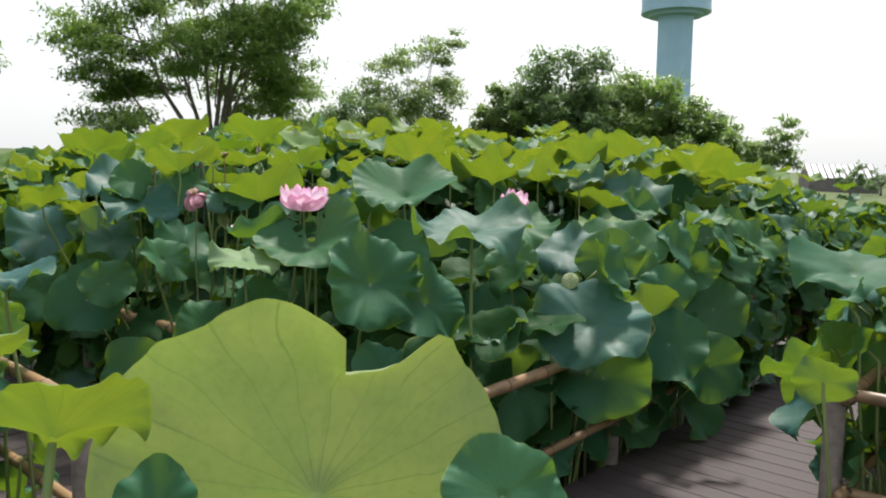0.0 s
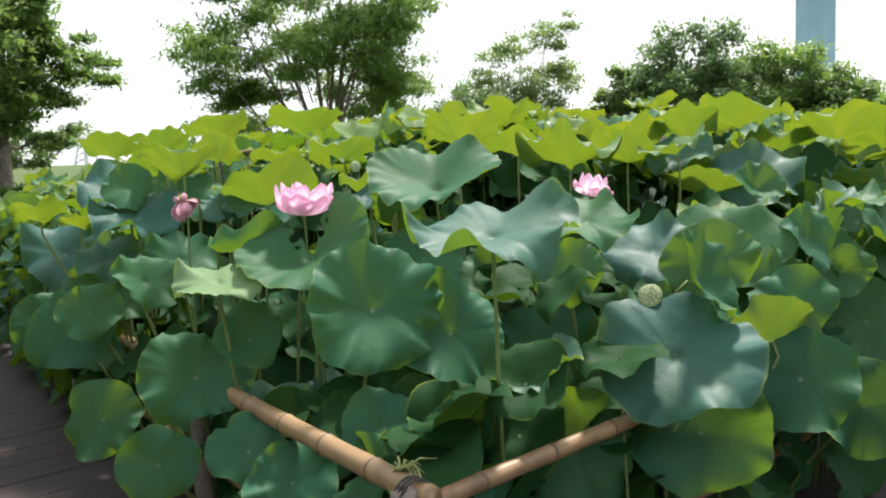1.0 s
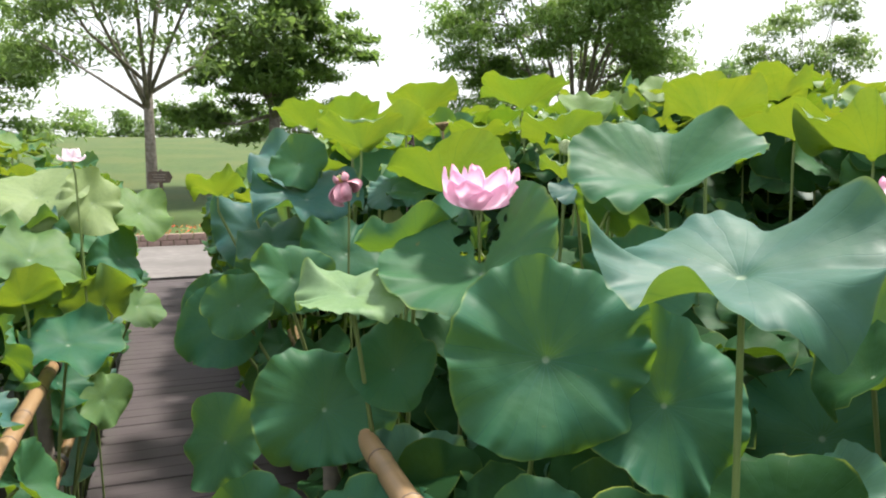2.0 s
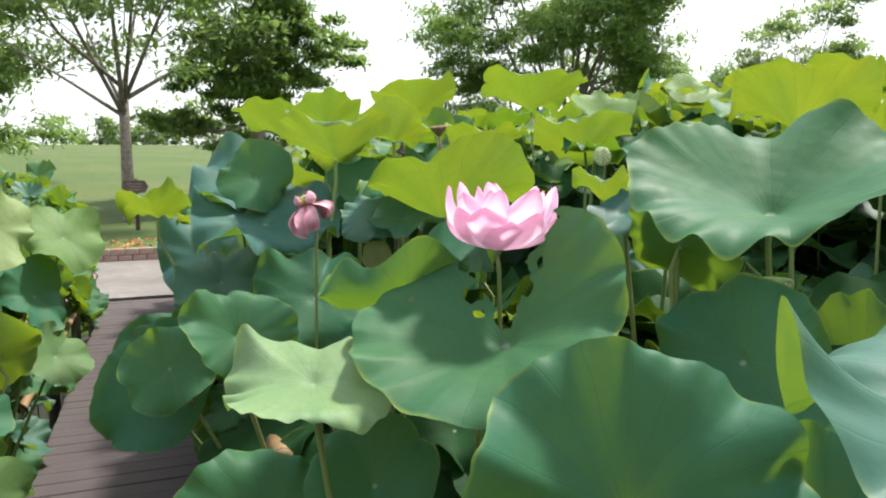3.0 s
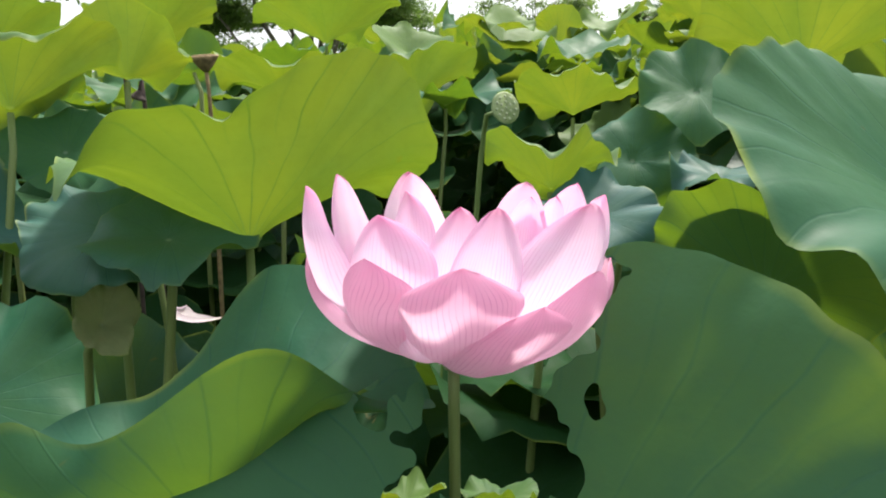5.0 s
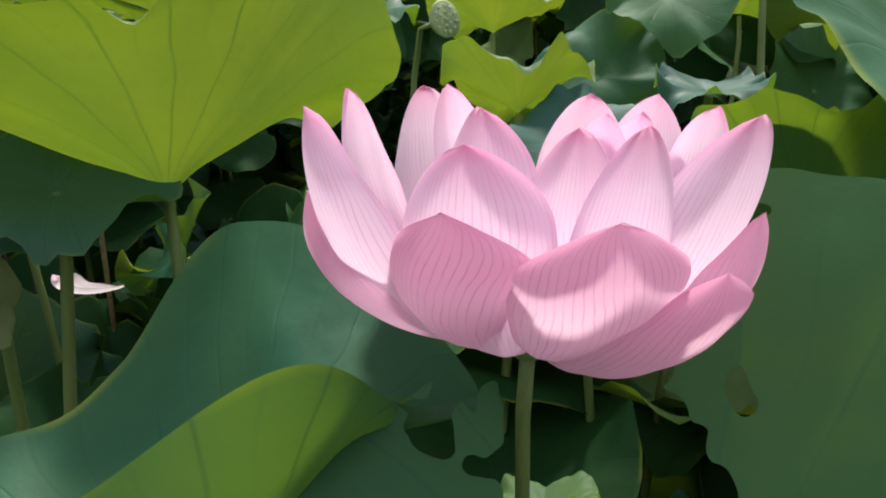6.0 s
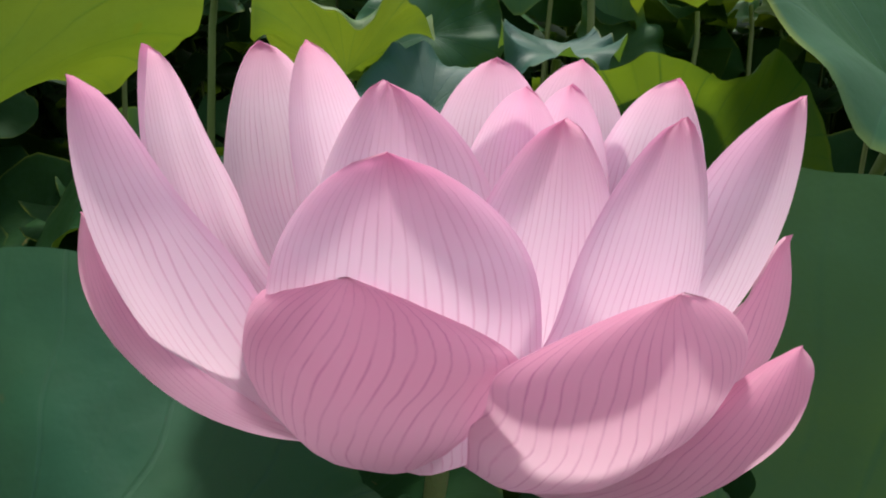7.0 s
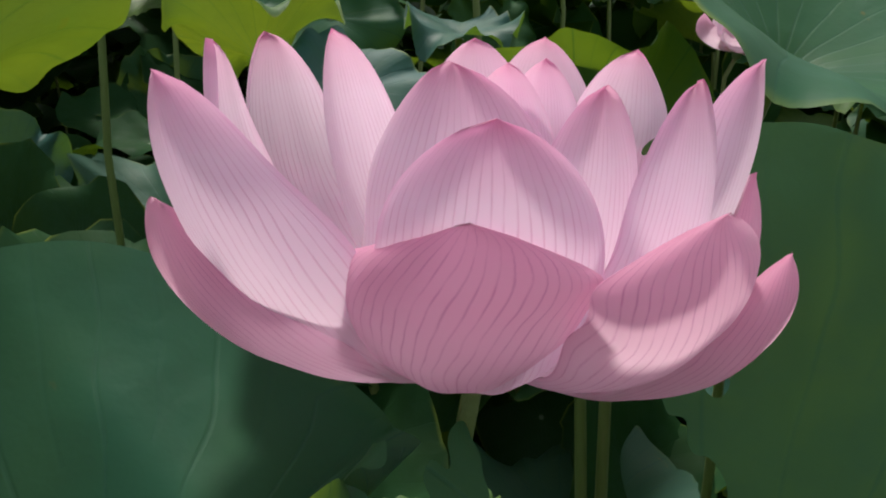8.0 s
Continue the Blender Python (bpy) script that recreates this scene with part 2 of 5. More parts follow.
TIE = simple("black_tie", (0.02, 0.018, 0.016), (0.04, 0.035, 0.03), 20.0, 0.6)
PETAL_WILTED = simple("wilted_petal", (0.46, 0.20, 0.26), (0.60, 0.32, 0.38), 25.0, 0.7, 0.5, 0.004)
GREEN_A = tree_leaf_material("tree_leaves", (0.095, 0.169, 0.054), (0.162, 0.257, 0.081), (0.270, 0.432, 0.081))
GREEN_B = tree_leaf_material("light_tree_leaves", (0.115, 0.185, 0.070), (0.19, 0.27, 0.10), (0.28, 0.42, 0.10))
GREEN_C = tree_leaf_material("dark_tree_leaves", (0.084, 0.149, 0.062), (0.135, 0.216, 0.095), (0.203, 0.338, 0.095))


# ---- building helpers ----
def mesh_of(name, verts, faces, mats, uvs=None, smooth=True, mat_index=None):
    me = bpy.data.meshes.new(name)
    me.from_pydata([tuple(v) for v in verts], [], faces)
    for m in mats if isinstance(mats, (list, tuple)) else [mats]:
        me.materials.append(m)
    if smooth:
        me.polygons.foreach_set("use_smooth", [True] * len(me.polygons))
    if mat_index is not None:
        me.polygons.foreach_set("material_index", mat_index)
    if uvs is not None:
        lay = me.uv_layers.new(name="UVMap")
        idx = np.empty(len(me.loops), dtype=np.int32)
        me.loops.foreach_get("vertex_index", idx)
        lay.data.foreach_set("uv", np.asarray(uvs, dtype=np.float32)[idx].ravel())
    me.update()
    return me


def part(name, me, parent, label=""):
    ob = new(name, me)
    ob.parent = parent
    if label:
        ob["label"] = label
    return ob


def empty(name, at=(0, 0, 0)):
    ob = new(name)
    ob.empty_display_size = 0.05
    ob.matrix_world = Matrix.Translation(at)
    return ob


def tube_data(points, radii, sides=6, caps=True):
    """Vertices and faces of a round bar along points."""
    pts = [Vector(p) for p in points]
    verts, faces = [], []
    for i, p in enumerate(pts):
        d = (pts[min(i + 1, len(pts) - 1)] - pts[max(i - 1, 0)]).normalized()
        ref = Vector((1, 0, 0)) if abs(d.x) < 0.8 else Vector((0, 1, 0))
        u = d.cross(ref).normalized()
        w = d.cross(u)
        r = radii[i] if isinstance(radii, (list, tuple)) else radii
        for j in range(sides):
            a = 2 * math.pi * j / sides
            verts.append(p + r * (math.cos(a) * u + math.sin(a) * w))
    for i in range(len(pts) - 1):
        for j in range(sides):
            a, b = i * sides + j, i * sides + (j + 1) % sides
            faces.append((a, b, b + sides, a + sides))
    if caps:
        faces.append(tuple(range(sides))[::-1])
        faces.append(tuple(range((len(pts) - 1) * sides, len(pts) * sides)))
    return verts, faces


def tube(name, points, radii, mat, sides=6, smooth=True):
    v, f = tube_data(points, radii, sides)
    return mesh_of(name, v, f, mat, smooth=smooth)


def box_mesh(name, size, mat, bevel=0.0):
    bm = bmesh.new()
    bmesh.ops.create_cube(bm, size=1.0)
    bmesh.ops.scale(bm, vec=size, verts=bm.verts)
    if bevel:
        bmesh.ops.bevel(bm, geom=list(bm.edges), offset=bevel, segments=1, affect="EDGES")
    me = bpy.data.meshes.new(name)
    bm.to_mesh(me)
    bm.free()
    me.materials.append(mat)
    return me


def joined(bits):
    """Joins (verts, faces) pairs."""
    verts, faces = [], []
    for v, f in bits:
        o = len(verts)
        verts += v
        faces += [tuple(i + o for i in q) for q in f]
    return verts, faces


# ---- plan: two boardwalks cross in front of the main bed ----
CORNER = Vector((0.29, 2.217, 0))
A = Vector((-0.79, 0.613, 0))     # along the boardwalk to the lawn
B = Vector((0.60, 0.80, 0))       # along the other boardwalk


def on(s, r, z=0.0):
    """A place in the plan, s along A and r along B from the main bed's corner."""
    p = CORNER + s * A + r * B
    return Vector((p.x, p.y, z))


ANG_B = math.degrees(math.atan2(B.y, B.x))
# ---- ground ----
def smooth01(a, b, x):
    t = min(1.0, max(0.0, (x - a) / (b - a)))
    return t * t * (3 - 2 * t)


def ground_height(s, r):
    if s < 9.6 and -9.0 < r < 9.0:
        return -0.40
    if s < 13.5:
        return -0.06 if r < 9.0 else 0.10
    return 0.14 + 2.9 * smooth01(14.2, 62, s) + 0.05 * math.sin(s * 0.4) * math.sin(r * 0.31)


def build_ground():
    ss = [-900, -300, -90, -30, -12, -9] + [-9 + 0.5 * i for i in range(1, 37)] + [9.58, 9.62, 10.4, 11.5, 12.5, 13.48, 13.54]
    ss += [13.8 + 0.8 * i for i in range(24)] + [34, 38, 43, 49, 56, 64, 74, 90, 130, 250, 900]
    rr = [-900, -300, -120, -60, -40, -28, -20, -14, -9.02, -8.98] + [-8.5 + 0.7 * i for i in range(25)]
    rr += [8.98, 9.02, 10, 12, 15, 19, 24, 30, 40, 60, 120, 300, 900]
    ss, rr = sorted(set(ss)), sorted(set(rr))
    verts = [on(s, r, ground_height(s, r)) for s in ss for r in rr]
    n = len(rr)
    faces, idx = [], []
    for i in range(len(ss) - 1):
        for j in range(n - 1):
            faces.append((i * n + j, (i + 1) * n + j, (i + 1) * n + j + 1, i * n + j + 1)[::-1])
            s, r = (ss[i] + ss[i + 1]) / 2, (rr[j] + rr[j + 1]) / 2
            idx.append(0 if (s < 9.6 and -9 < r < 9) else 1)
    ob = new("ground", mesh_of("ground", verts, faces, [MUD, LAWN], mat_index=idx))
    return tagged(ob, "dark pond mud among the stems, mown grass on the slope beyond", "ground", kind="structure")


ground = build_ground()


def strip(name, s0, s1, r0, r1, z0, z1, mat, label, category):
    """A slab between four corners of the plan."""
    c = [on(s0, r0), on(s1, r0), on(s1, r1), on(s0, r1)]
    v = [Vector((p.x, p.y, z)) for z in (z0, z1) for p in c]
    f = [(0, 1, 2, 3), (7, 6, 5, 4), (0, 4, 5, 1), (1, 5, 6, 2), (2, 6, 7, 3), (3, 7, 4, 0)]
    me = mesh_of(name, v, f, mat, smooth=False)
    bm = bmesh.new()
    bm.from_mesh(me)
    bmesh.ops.recalc_face_normals(bm, faces=bm.faces)
    bm.to_mesh(me)
    bm.free()
    return tagged(new(name, me), label, category, kind="structure")


strip("pavement", 9.62, 13.4, -40, 40, -0.05, 0.012, PAVING, "pale concrete path along the foot of the lawn", "path")

# far kerb: a low brick edging with a flower bed behind it
kerb = tagged(empty("kerb", on(13.5, 0, 0)), "low weathered brick kerb edging the flower bed", "kerb", kind="structure")
kerb_brick = box_mesh("brick", (0.21, 0.10, 0.105), BRICK, 0.008)


# ---- boardwalk ----
WALK = 1.18
deck = tagged(empty("boardwalk", on(0, 0, 0)), "weathered grey wooden boardwalk between the lotus beds", "boardwalk", kind="structure")


def lay_boards(along, across, origin, start, length, width, pitch=0.145):
    """Boards side by side, each across the way."""
    ang = math.degrees(math.atan2(across.y, across.x))
    me = box_mesh("board", (width, pitch - 0.0045, 0.035), DECK, 0.004)
    rnd = random.Random(int(start * 10 + length * 7 + width * 100))
    for i in range(int(length / pitch)):
        p = origin + (start + i * pitch) * along + across * (width / 2)
        ob = new("board", me)
        ob.parent = deck
        ob.matrix_parent_inverse = deck.matrix_world.inverted()
        ob.matrix_basis = pose(p.x + rnd.uniform(-0.004, 0.004), p.y, -0.0175 + rnd.uniform(-0.002, 0.002), 0, 0, ang + rnd.uniform(-0.25, 0.25))


NODE = simple("bamboo_joint", (0.07, 0.042, 0.025), (0.13, 0.08, 0.045), 40.0, 0.6)


def rail_pole(name, a, b, radius, rnd):
    """A bamboo pole with swollen joints, along its own x."""
    a, b = Vector(a), Vector(b)
    length = (b - a).length
    pts, rad, dark, x = [(0.03, 0, 0), (0.0, 0, 0), (0.0, 0, 0)], [radius * 0.05, radius * 0.74, radius], [1, 0, 0], 0.001
    while x < length - 0.02:
        seg = min(rnd.uniform(0.22, 0.34), length - x)
        for f, g in ((0.0, 1.0), (0.06, 1.0), (0.5, 0.97), (0.92, 1.0), (0.945, 1.06), (0.962, 1.12), (0.978, 1.07), (0.985, 0.93)):
            pts.append((x + f * seg, 0.004 * math.sin(x * 2.1 + f), 0))
            rad.append(radius * g * (1 - 0.12 * x / length))
            dark.append(1 if g > 1.05 else 0)
        x += seg
    v, fc = tube_data(pts, rad, 12)
    me = mesh_of(name, v, fc, [BAMBOO, NODE], mat_index=[dark[min(i // 12, len(dark) - 1)] for i in range(len(fc))])
    d = (b - a).normalized()
    m = Matrix.Translation(a) @ d.to_track_quat("X", "Z").to_matrix().to_4x4()
    return me, m


def fence(label, corners, post_every=1.6, first=0, thick=0.028, rise=0.0, ahead=0.08, top=0.74):
    """A rail of two bamboo poles a bay, lashed to short wooden posts."""
    rnd = random.Random(len(corners) * 31 + int(corners[0].x * 100))
    root = tagged(empty("bamboo_fence", corners[0]), label, "fence")
    inv = root.matrix_world.inverted()

    def add(name, me, m):
        ob = new(name, me)
        ob.parent, ob.matrix_parent_inverse, ob.matrix_basis = root, inv, m
        return ob

    for a, b in zip(corners, corners[1:]):
        d = (b - a).normalized()
        full = (b - a).length
        n = max(1, round(full / post_every))
        bay = full / n
        for z, r in ((top, thick), (0.33, 0.024)):
            x = -ahead
            while x < full - 0.2:
                run = min(3.4, full - x + 0.05)
                me, m = rail_pole("pole", a + d * x + Vector((0, 0, z + (rise if x < 0.06 else 0))), a + d * (x + run) + Vector((0, 0, z + rnd.uniform(-0.015, 0.015))), r, rnd)
                add("pole", me, m)
                x += run - 0.12
        for i in range(first, n + 1):
            side = Vector((-d.y, d.x, 0)) * 0.055
            p = a + d * (i * bay) + side
            pts = [(0, 0, -0.40), (0, 0, 0.2), (0.002, 0, top + 0.005), (0.002, 0, top + 0.022), (0.002, 0, top + 0.03)]
            me = tube("post", pts, [0.042, 0.042, 0.041, 0.036, 0.02], POST, 12)
            add("post", me, Matrix.Translation(p))
            for z in (top, 0.33):
                bits = []
                for q in (-0.016, 0.0, 0.016):
                    ring = [(0.048 * math.cos(t) * 1.25, q + 0.006 * math.sin(3 * t), 0.046 * math.sin(t)) for t in [k * math.pi / 8 for k in range(17)]]
                    bits.append(tube_data(ring, 0.0045, 5, False))
                v, f = joined(bits)
                mt = Matrix.Translation(p - side * 0.5 + Vector((0, 0, z))) @ pose(0, 0, 0, 0, 0, math.degrees(math.atan2(d.y, d.x)) + 90)
                add("lashing", mesh_of("lashing", v, f, TIE), mt)
    return root


# ---- lawn furniture and distance ----
def build_sign(at, turn):
    root = tagged(empty("park_sign", at), "small dark wooden notice board on a post in the grass", "sign")
    me = tube("post", [(0, 0, -0.1), (0, 0, 0.55), (0, 0, 1.0)], [0.045, 0.045, 0.04], WOOD, 8)
    part("post", me, root)
    bm = bmesh.new()
    pts = [(-0.24, 0.70), (0.20, 0.70), (0.27, 0.83), (0.20, 0.96), (-0.24, 0.96), (-0.27, 0.83)]
    vs = [bm.verts.new((x, -0.05, z)) for x, z in pts]
    f = bm.faces.new(vs)
    ex = bmesh.ops.extrude_face_region(bm, geom=[f])
    bmesh.ops.translate(bm, vec=(0, -0.035, 0), verts=[g for g in ex["geom"] if isinstance(g, bmesh.types.BMVert)])
    bmesh.ops.recalc_face_normals(bm, faces=bm.faces)
    me = bpy.data.meshes.new("board")
    bm.to_mesh(me)
    bm.free()
    me.materials.append(WOOD)
    part("board", me, root)
    for i, w in enumerate((0.30, 0.24, 0.30)):
        p = part("bar", box_mesh("bar", (w, 0.004, 0.022), POST), root)
        p.location = (-0.02, -0.088, 0.89 - i * 0.06)
    root.rotation_euler = (0, 0, radians(turn))
    return root


def leaf_cloud(rnd, centres, per, size, spread, flat):
    """Small folded leaves in clumps round the centres."""
    verts, faces = [], []
    npr = np.random.RandomState(rnd.randrange(10000))
    for c, k in centres:
        n = int(per * k)
        off = npr.normal(0, 1, (n, 3)) * np.array([spread, spread, spread * flat]) * k ** 0.5
        yaw = npr.uniform(0, 2 * math.pi, n)
        dip = npr.normal(0, 0.6, n)
        sz = size * npr.uniform(0.6, 1.3, n)
        for i in range(n):
            ca, sa, cd, sd = math.cos(yaw[i]), math.sin(yaw[i]), math.cos(dip[i]), math.sin(dip[i])
            u = Vector((ca * cd, sa * cd, sd)) * sz[i]
            w = Vector((-sa, ca, 0.35)) * sz[i] * 0.36
            p = Vector(c) + Vector(off[i])
            o = len(verts)
            verts += [p - u, p - w * 0.9 + u * 0.1, p + u, p + w + u * 0.1]
            faces.append((o, o + 1, o + 2, o + 3))
    return verts, faces


def tree(name, label, at, height, rx, base, trunk_r, leaves, size, mat, seed, flat=0.45, lean=0.0, top=1.0, clumps=70, fork=0.35, spread=0.62, fill=0):
    """A tapered trunk that forks into limbs, and a crown of small leaves in clumps with gaps."""
    rnd = random.Random(seed)
    root = tagged(empty(name, at), label, "tree")
    bits = []
    f0 = Vector((lean * height * 0.3, 0, height * fork))
    bits.append(tube_data([(0, 0, -0.3), (0, 0, 0.05), (lean * height * 0.1, 0, height * fork * 0.5), f0], [trunk_r * 1.5, trunk_r * 1.15, trunk_r * 0.95, trunk_r * 0.8], 10))
    centres = []
    nl = 9
    per_limb = max(2, round(clumps / (nl * 5)))
    for i in range(nl):
        a = 2 * math.pi * (i * 0.618 + rnd.uniform(-0.06, 0.06))
        up = 1.0 if i == 0 else 0.14 + 0.84 * (i + rnd.uniform(-0.3, 0.3)) / nl
        out = rx * (1.0 - 0.55 * up) * rnd.uniform(0.8, 1.1)
        end = Vector((math.cos(a) * out + f0.x, math.sin(a) * out, base + (height - base) * up * 0.88))
        start = f0 - Vector((0, 0, 0.10 * height * rnd.random()))
        mid = start.lerp(end, 0.5) + Vector((rnd.uniform(-0.08, 0.08) * rx, rnd.uniform(-0.08, 0.08) * rx, -0.03 * height * (1 - up)))
        r0 = trunk_r * rnd.uniform(0.34, 0.5)
        bits.append(tube_data([start, mid, end], [r0, r0 * 0.6, r0 * 0.2], 6))
        centres.append((end, rnd.uniform(0.5, 0.9)))
        for j in range(per_limb):
            # a side branch that sweeps outwards, with leafy sprays along it
            t = 0.35 + 0.65 * (j + rnd.random()) / per_limb
            q = start.lerp(mid, 2 * t) if t < 0.5 else mid.lerp(end, 2 * t - 1)
            side = rnd.uniform(-1.3, 1.3)
            d = Vector((math.cos(a + side), math.sin(a + side), rnd.uniform(-0.12, 0.45))).normalized() * rx * rnd.uniform(0.32, 0.62) * top
            tip = q + d + Vector((0, 0, -0.06 * rx))
            elbow = q + d * 0.5 + Vector((0, 0, 0.07 * rx))
            bits.append(tube_data([q, elbow, tip], [r0 * 0.34, r0 * 0.2, r0 * 0.06], 4))
            centres += [(elbow.lerp(tip, 0.15), rnd.uniform(0.4, 0.8)), (elbow.lerp(tip, 0.65), rnd.uniform(0.6, 1.0)), (tip, rnd.uniform(0.3, 0.7))]
            for sgn in (-1, 1):
                w = Vector((-d.y, d.x, 0)) * sgn * rnd.uniform(0.3, 0.6) + d * 0.35 + Vector((0, 0, rnd.uniform(-0.05, 0.12) * rx))
                bits.append(tube_data([elbow, elbow + w], [r0 * 0.14, r0 * 0.04], 3))
                centres.append((elbow + w * 0.95, rnd.uniform(0.4, 0.9)))
    # more sprays all through the crown, denser towards its skin, thinning out in uneven bays
    while fill > 0:
        d = Vector((rnd.gauss(0, 1), rnd.gauss(0, 1), rnd.gauss(0, 1))).normalized() * rnd.random() ** 0.42
        if noise.noise(d * 1.9 + Vector((seed, 0, 0))) < -0.22 and d.length > 0.45:
            continue
        belly = 1.0 - 0.25 * max(0.0, d.z)
        c = Vector((d.x * rx * 0.92 * belly + f0.x, d.y * rx * 0.92 * belly, base + (height - base) * (0.5 + 0.47 * d.z)))
        centres.append((c, rnd.uniform(0.5, 1.0)))
        if fill % 3 == 0:
            bits.append(tube_data([f0.lerp(c, 0.35), f0.lerp(c, 0.7) + Vector((0, 0, -0.03 * height)), c], [trunk_r * 0.13, trunk_r * 0.09, trunk_r * 0.03], 3))
        fill -= 1
    v, f = joined(bits)
    part("trunk", mesh_of("trunk", v, f, BARK), root)
    per = leaves / sum(k for _, k in centres)
    v, f = leaf_cloud(rnd, centres, per, size, rx * 0.115 * spread / 0.62, flat)
    part("crown", mesh_of("crown", v, f, mat, smooth=False), root)
    return root


def build_tower(x, y):
    root = tagged(empty("water_tower", (x, y, 0)), "tall pale blue-green steel tower with a wide drum on top", "tower")
    def prism(name, r, z0, z1, n, mat, turn=0.0):
        bm = bmesh.new()
        bmesh.ops.create_cone(bm, cap_ends=True, segments=n, radius1=r, radius2=r, depth=z1 - z0)
        bmesh.ops.rotate(bm, verts=bm.verts, cent=(0, 0, 0), matrix=Matrix.Rotation(turn, 3, "Z"))
        bmesh.ops.translate(bm, verts=bm.verts, vec=(0, 0, (z0 + z1) / 2))
        me = bpy.data.meshes.new(name)
        bm.to_mesh(me)
        bm.free()
        me.materials.append(mat)
        return me
    part("shaft", prism("shaft", 2.55, 0, 24.2, 8, TOWER, 0.22), root)
    part("collar", prism("collar", 3.7, 23.9, 24.43, 24, TOWER), root)
    part("drum", prism("drum", 4.7, 24.4, 31.0, 28, TOWER), root)
    part("drum_rim", prism("drum_rim", 4.76, 24.34, 24.75, 28, TOWER), root)
    for i in range(8):
        a = 0.22 + math.pi * (i + 0.5) / 4
        me = box_mesh("seam", (0.10, 0.12, 22.6), POST)
        ob = part("seam", me, root)
        ob.location = (2.55 * 0.93 * math.cos(a + math.pi / 8), 2.55 * 0.93 * math.sin(a + math.pi / 8), 11.8)
    return root


# ---- lotus plants ----
def blade_mesh(r, cup, wave, lobes, tone, seed, fine, holes=0, notch_depth=0.12, low=0, crease=0, bite=None):
    """A lotus leaf: round, hub sunk in the middle, wavy rim, two shallow notches on opposite sides."""
    rnd = random.Random(seed)
    rings, n = (150, 560) if holes else (22, 180) if fine else (5, 28) if low else (9, 64)
    ph = [rnd.uniform(0, 6.28) for _ in range(12)]
    # uneven swells round the rim: each has its own place, breadth and height
    swells = []
    for k in range(lobes + 2):
        at = 2 * math.pi * (k + rnd.uniform(-0.38, 0.38)) / (lobes + 2)
        swells.append((at, rnd.uniform(0.20, 0.42) * 7 / (lobes + 2), (1 if k % 2 else -1) * rnd.choice((0.4, 0.8, 1.1, 1.5)) * (0.024 + 0.75 * min(wave, 0.085)) * (2.0 if cup > 0.34 else 2.7), rnd.uniform(2.4, 5.5)))
    bays = [(rnd.uniform(0, 6.28), rnd.uniform(0.10, 0.30), rnd.uniform(-0.045, 0.03)) for _ in range(5)]
    sag_a, sag_b = rnd.uniform(0.03, 0.10), rnd.uniform(0.05, 0.26)
    if bite:
        bays, sag_a, sag_b = bays[:1], 0.02, 0.02
    verts, uvs = [(0, 0, -0.05 * r)], [(0.5, 0.0)]

    def apart(a, b):
        return math.atan2(math.sin(a - b), math.cos(a - b))

    for j in range(n):
        a = 2 * math.pi * j / n
        rim = 1 + (0.015 if bite else 0.045) * math.sin(2 * a + ph[0]) + 0.032 * math.sin(3 * a + ph[1]) + 0.018 * math.sin(5 * a + ph[8])
        rim += sum(h * math.exp(-(apart(a, at) / w) ** 2) for at, w, h in bays)
        rim += 0.012 * math.sin(17 * a + ph[2]) * (0.5 + 0.5 * math.sin(2 * a + ph[9])) + 0.003 * math.sin(41 * a + ph[3])
        cut = 0.0
        for k in (0, 1):
            dn = apart(a, math.pi * k)
            cut += notch_depth * (1 - 0.5 * k) * (math.exp(-(dn / 0.09) ** 2) * 0.55 + math.exp(-(dn / 0.30) ** 2) * 0.45)
        if bite:
            # the lobe beside the bite curls down to it, the other one rises to a shoulder
            cut = 0.19 * smooth01(-0.24, 0.13, apart(a, 0.0)) if apart(a, 0.0) < bite[1] - 0.1 and apart(a, 0.0) > -0.3 else 0.0
            rim += 0.07 * math.exp(-(apart(a, bite[1] + 0.08) / 0.16) ** 2)
            if bite[0] < a < bite[1]:
                edge = smooth01(bite[0], bite[0] + 0.05, a) * (1 - smooth01(bite[1] - 0.10, bite[1], a))
                cut = max(cut * (1 - smooth01(bite[1] - 0.1, bite[1], a)), edge * (rim - bite[2] / math.cos(a)))
        here = [(h * math.exp(-(apart(a, at) / w) ** 2), p) for at, w, h, p in swells]
        ruffle = 0.90 * math.sin(12 * a + ph[7] + 1.9 * math.sin(3 * a + ph[4])) * max(0.0, math.sin(2 * a + ph[9]) + 0.35) + 0.22 * math.sin(23 * a + ph[3] + 1.3 * math.sin(2 * a + ph[8]))
        droop = max(0.0, math.sin(2 * a + ph[11]) - 0.1)
        dip = math.exp(-(apart(a, 0.0) / 0.28) ** 2)
        for i in range(1, rings + 1):
            q = i / rings
            z = cup * (1.42 * q ** 1.25 - 0.32 * q ** 4) - 0.05 * math.exp(-(q / 0.09) ** 2)
            z += sum(h * q ** p for h, p in here) + wave * q ** 6 * ruffle - notch_depth * 0.45 * q ** 3 * dip
            z += sag_a * q * q * math.sin(2 * a + ph[6]) + 0.03 * q ** 1.5 * math.sin(a + ph[10]) - sag_b * q ** 5 * droop + 0.0008 * q * math.cos(21 * a)
            if holes:
                z += 0.13 * q * q * math.exp(-((a - 1.3) / 0.65) ** 2)
            rad = r * q * (1 + (0.22 * q * math.exp(-((a - 3.6) / 0.7) ** 2) if holes else 0.0) + (rim - 1) * q - cut * q ** (1.0 if bite else 3) - (0.05 + 0.4 * sag_b) * q ** 6 * droop)
            verts.append((rad * math.cos(a), rad * math.sin(a), r * z))
            uvs.append((j / n, q))
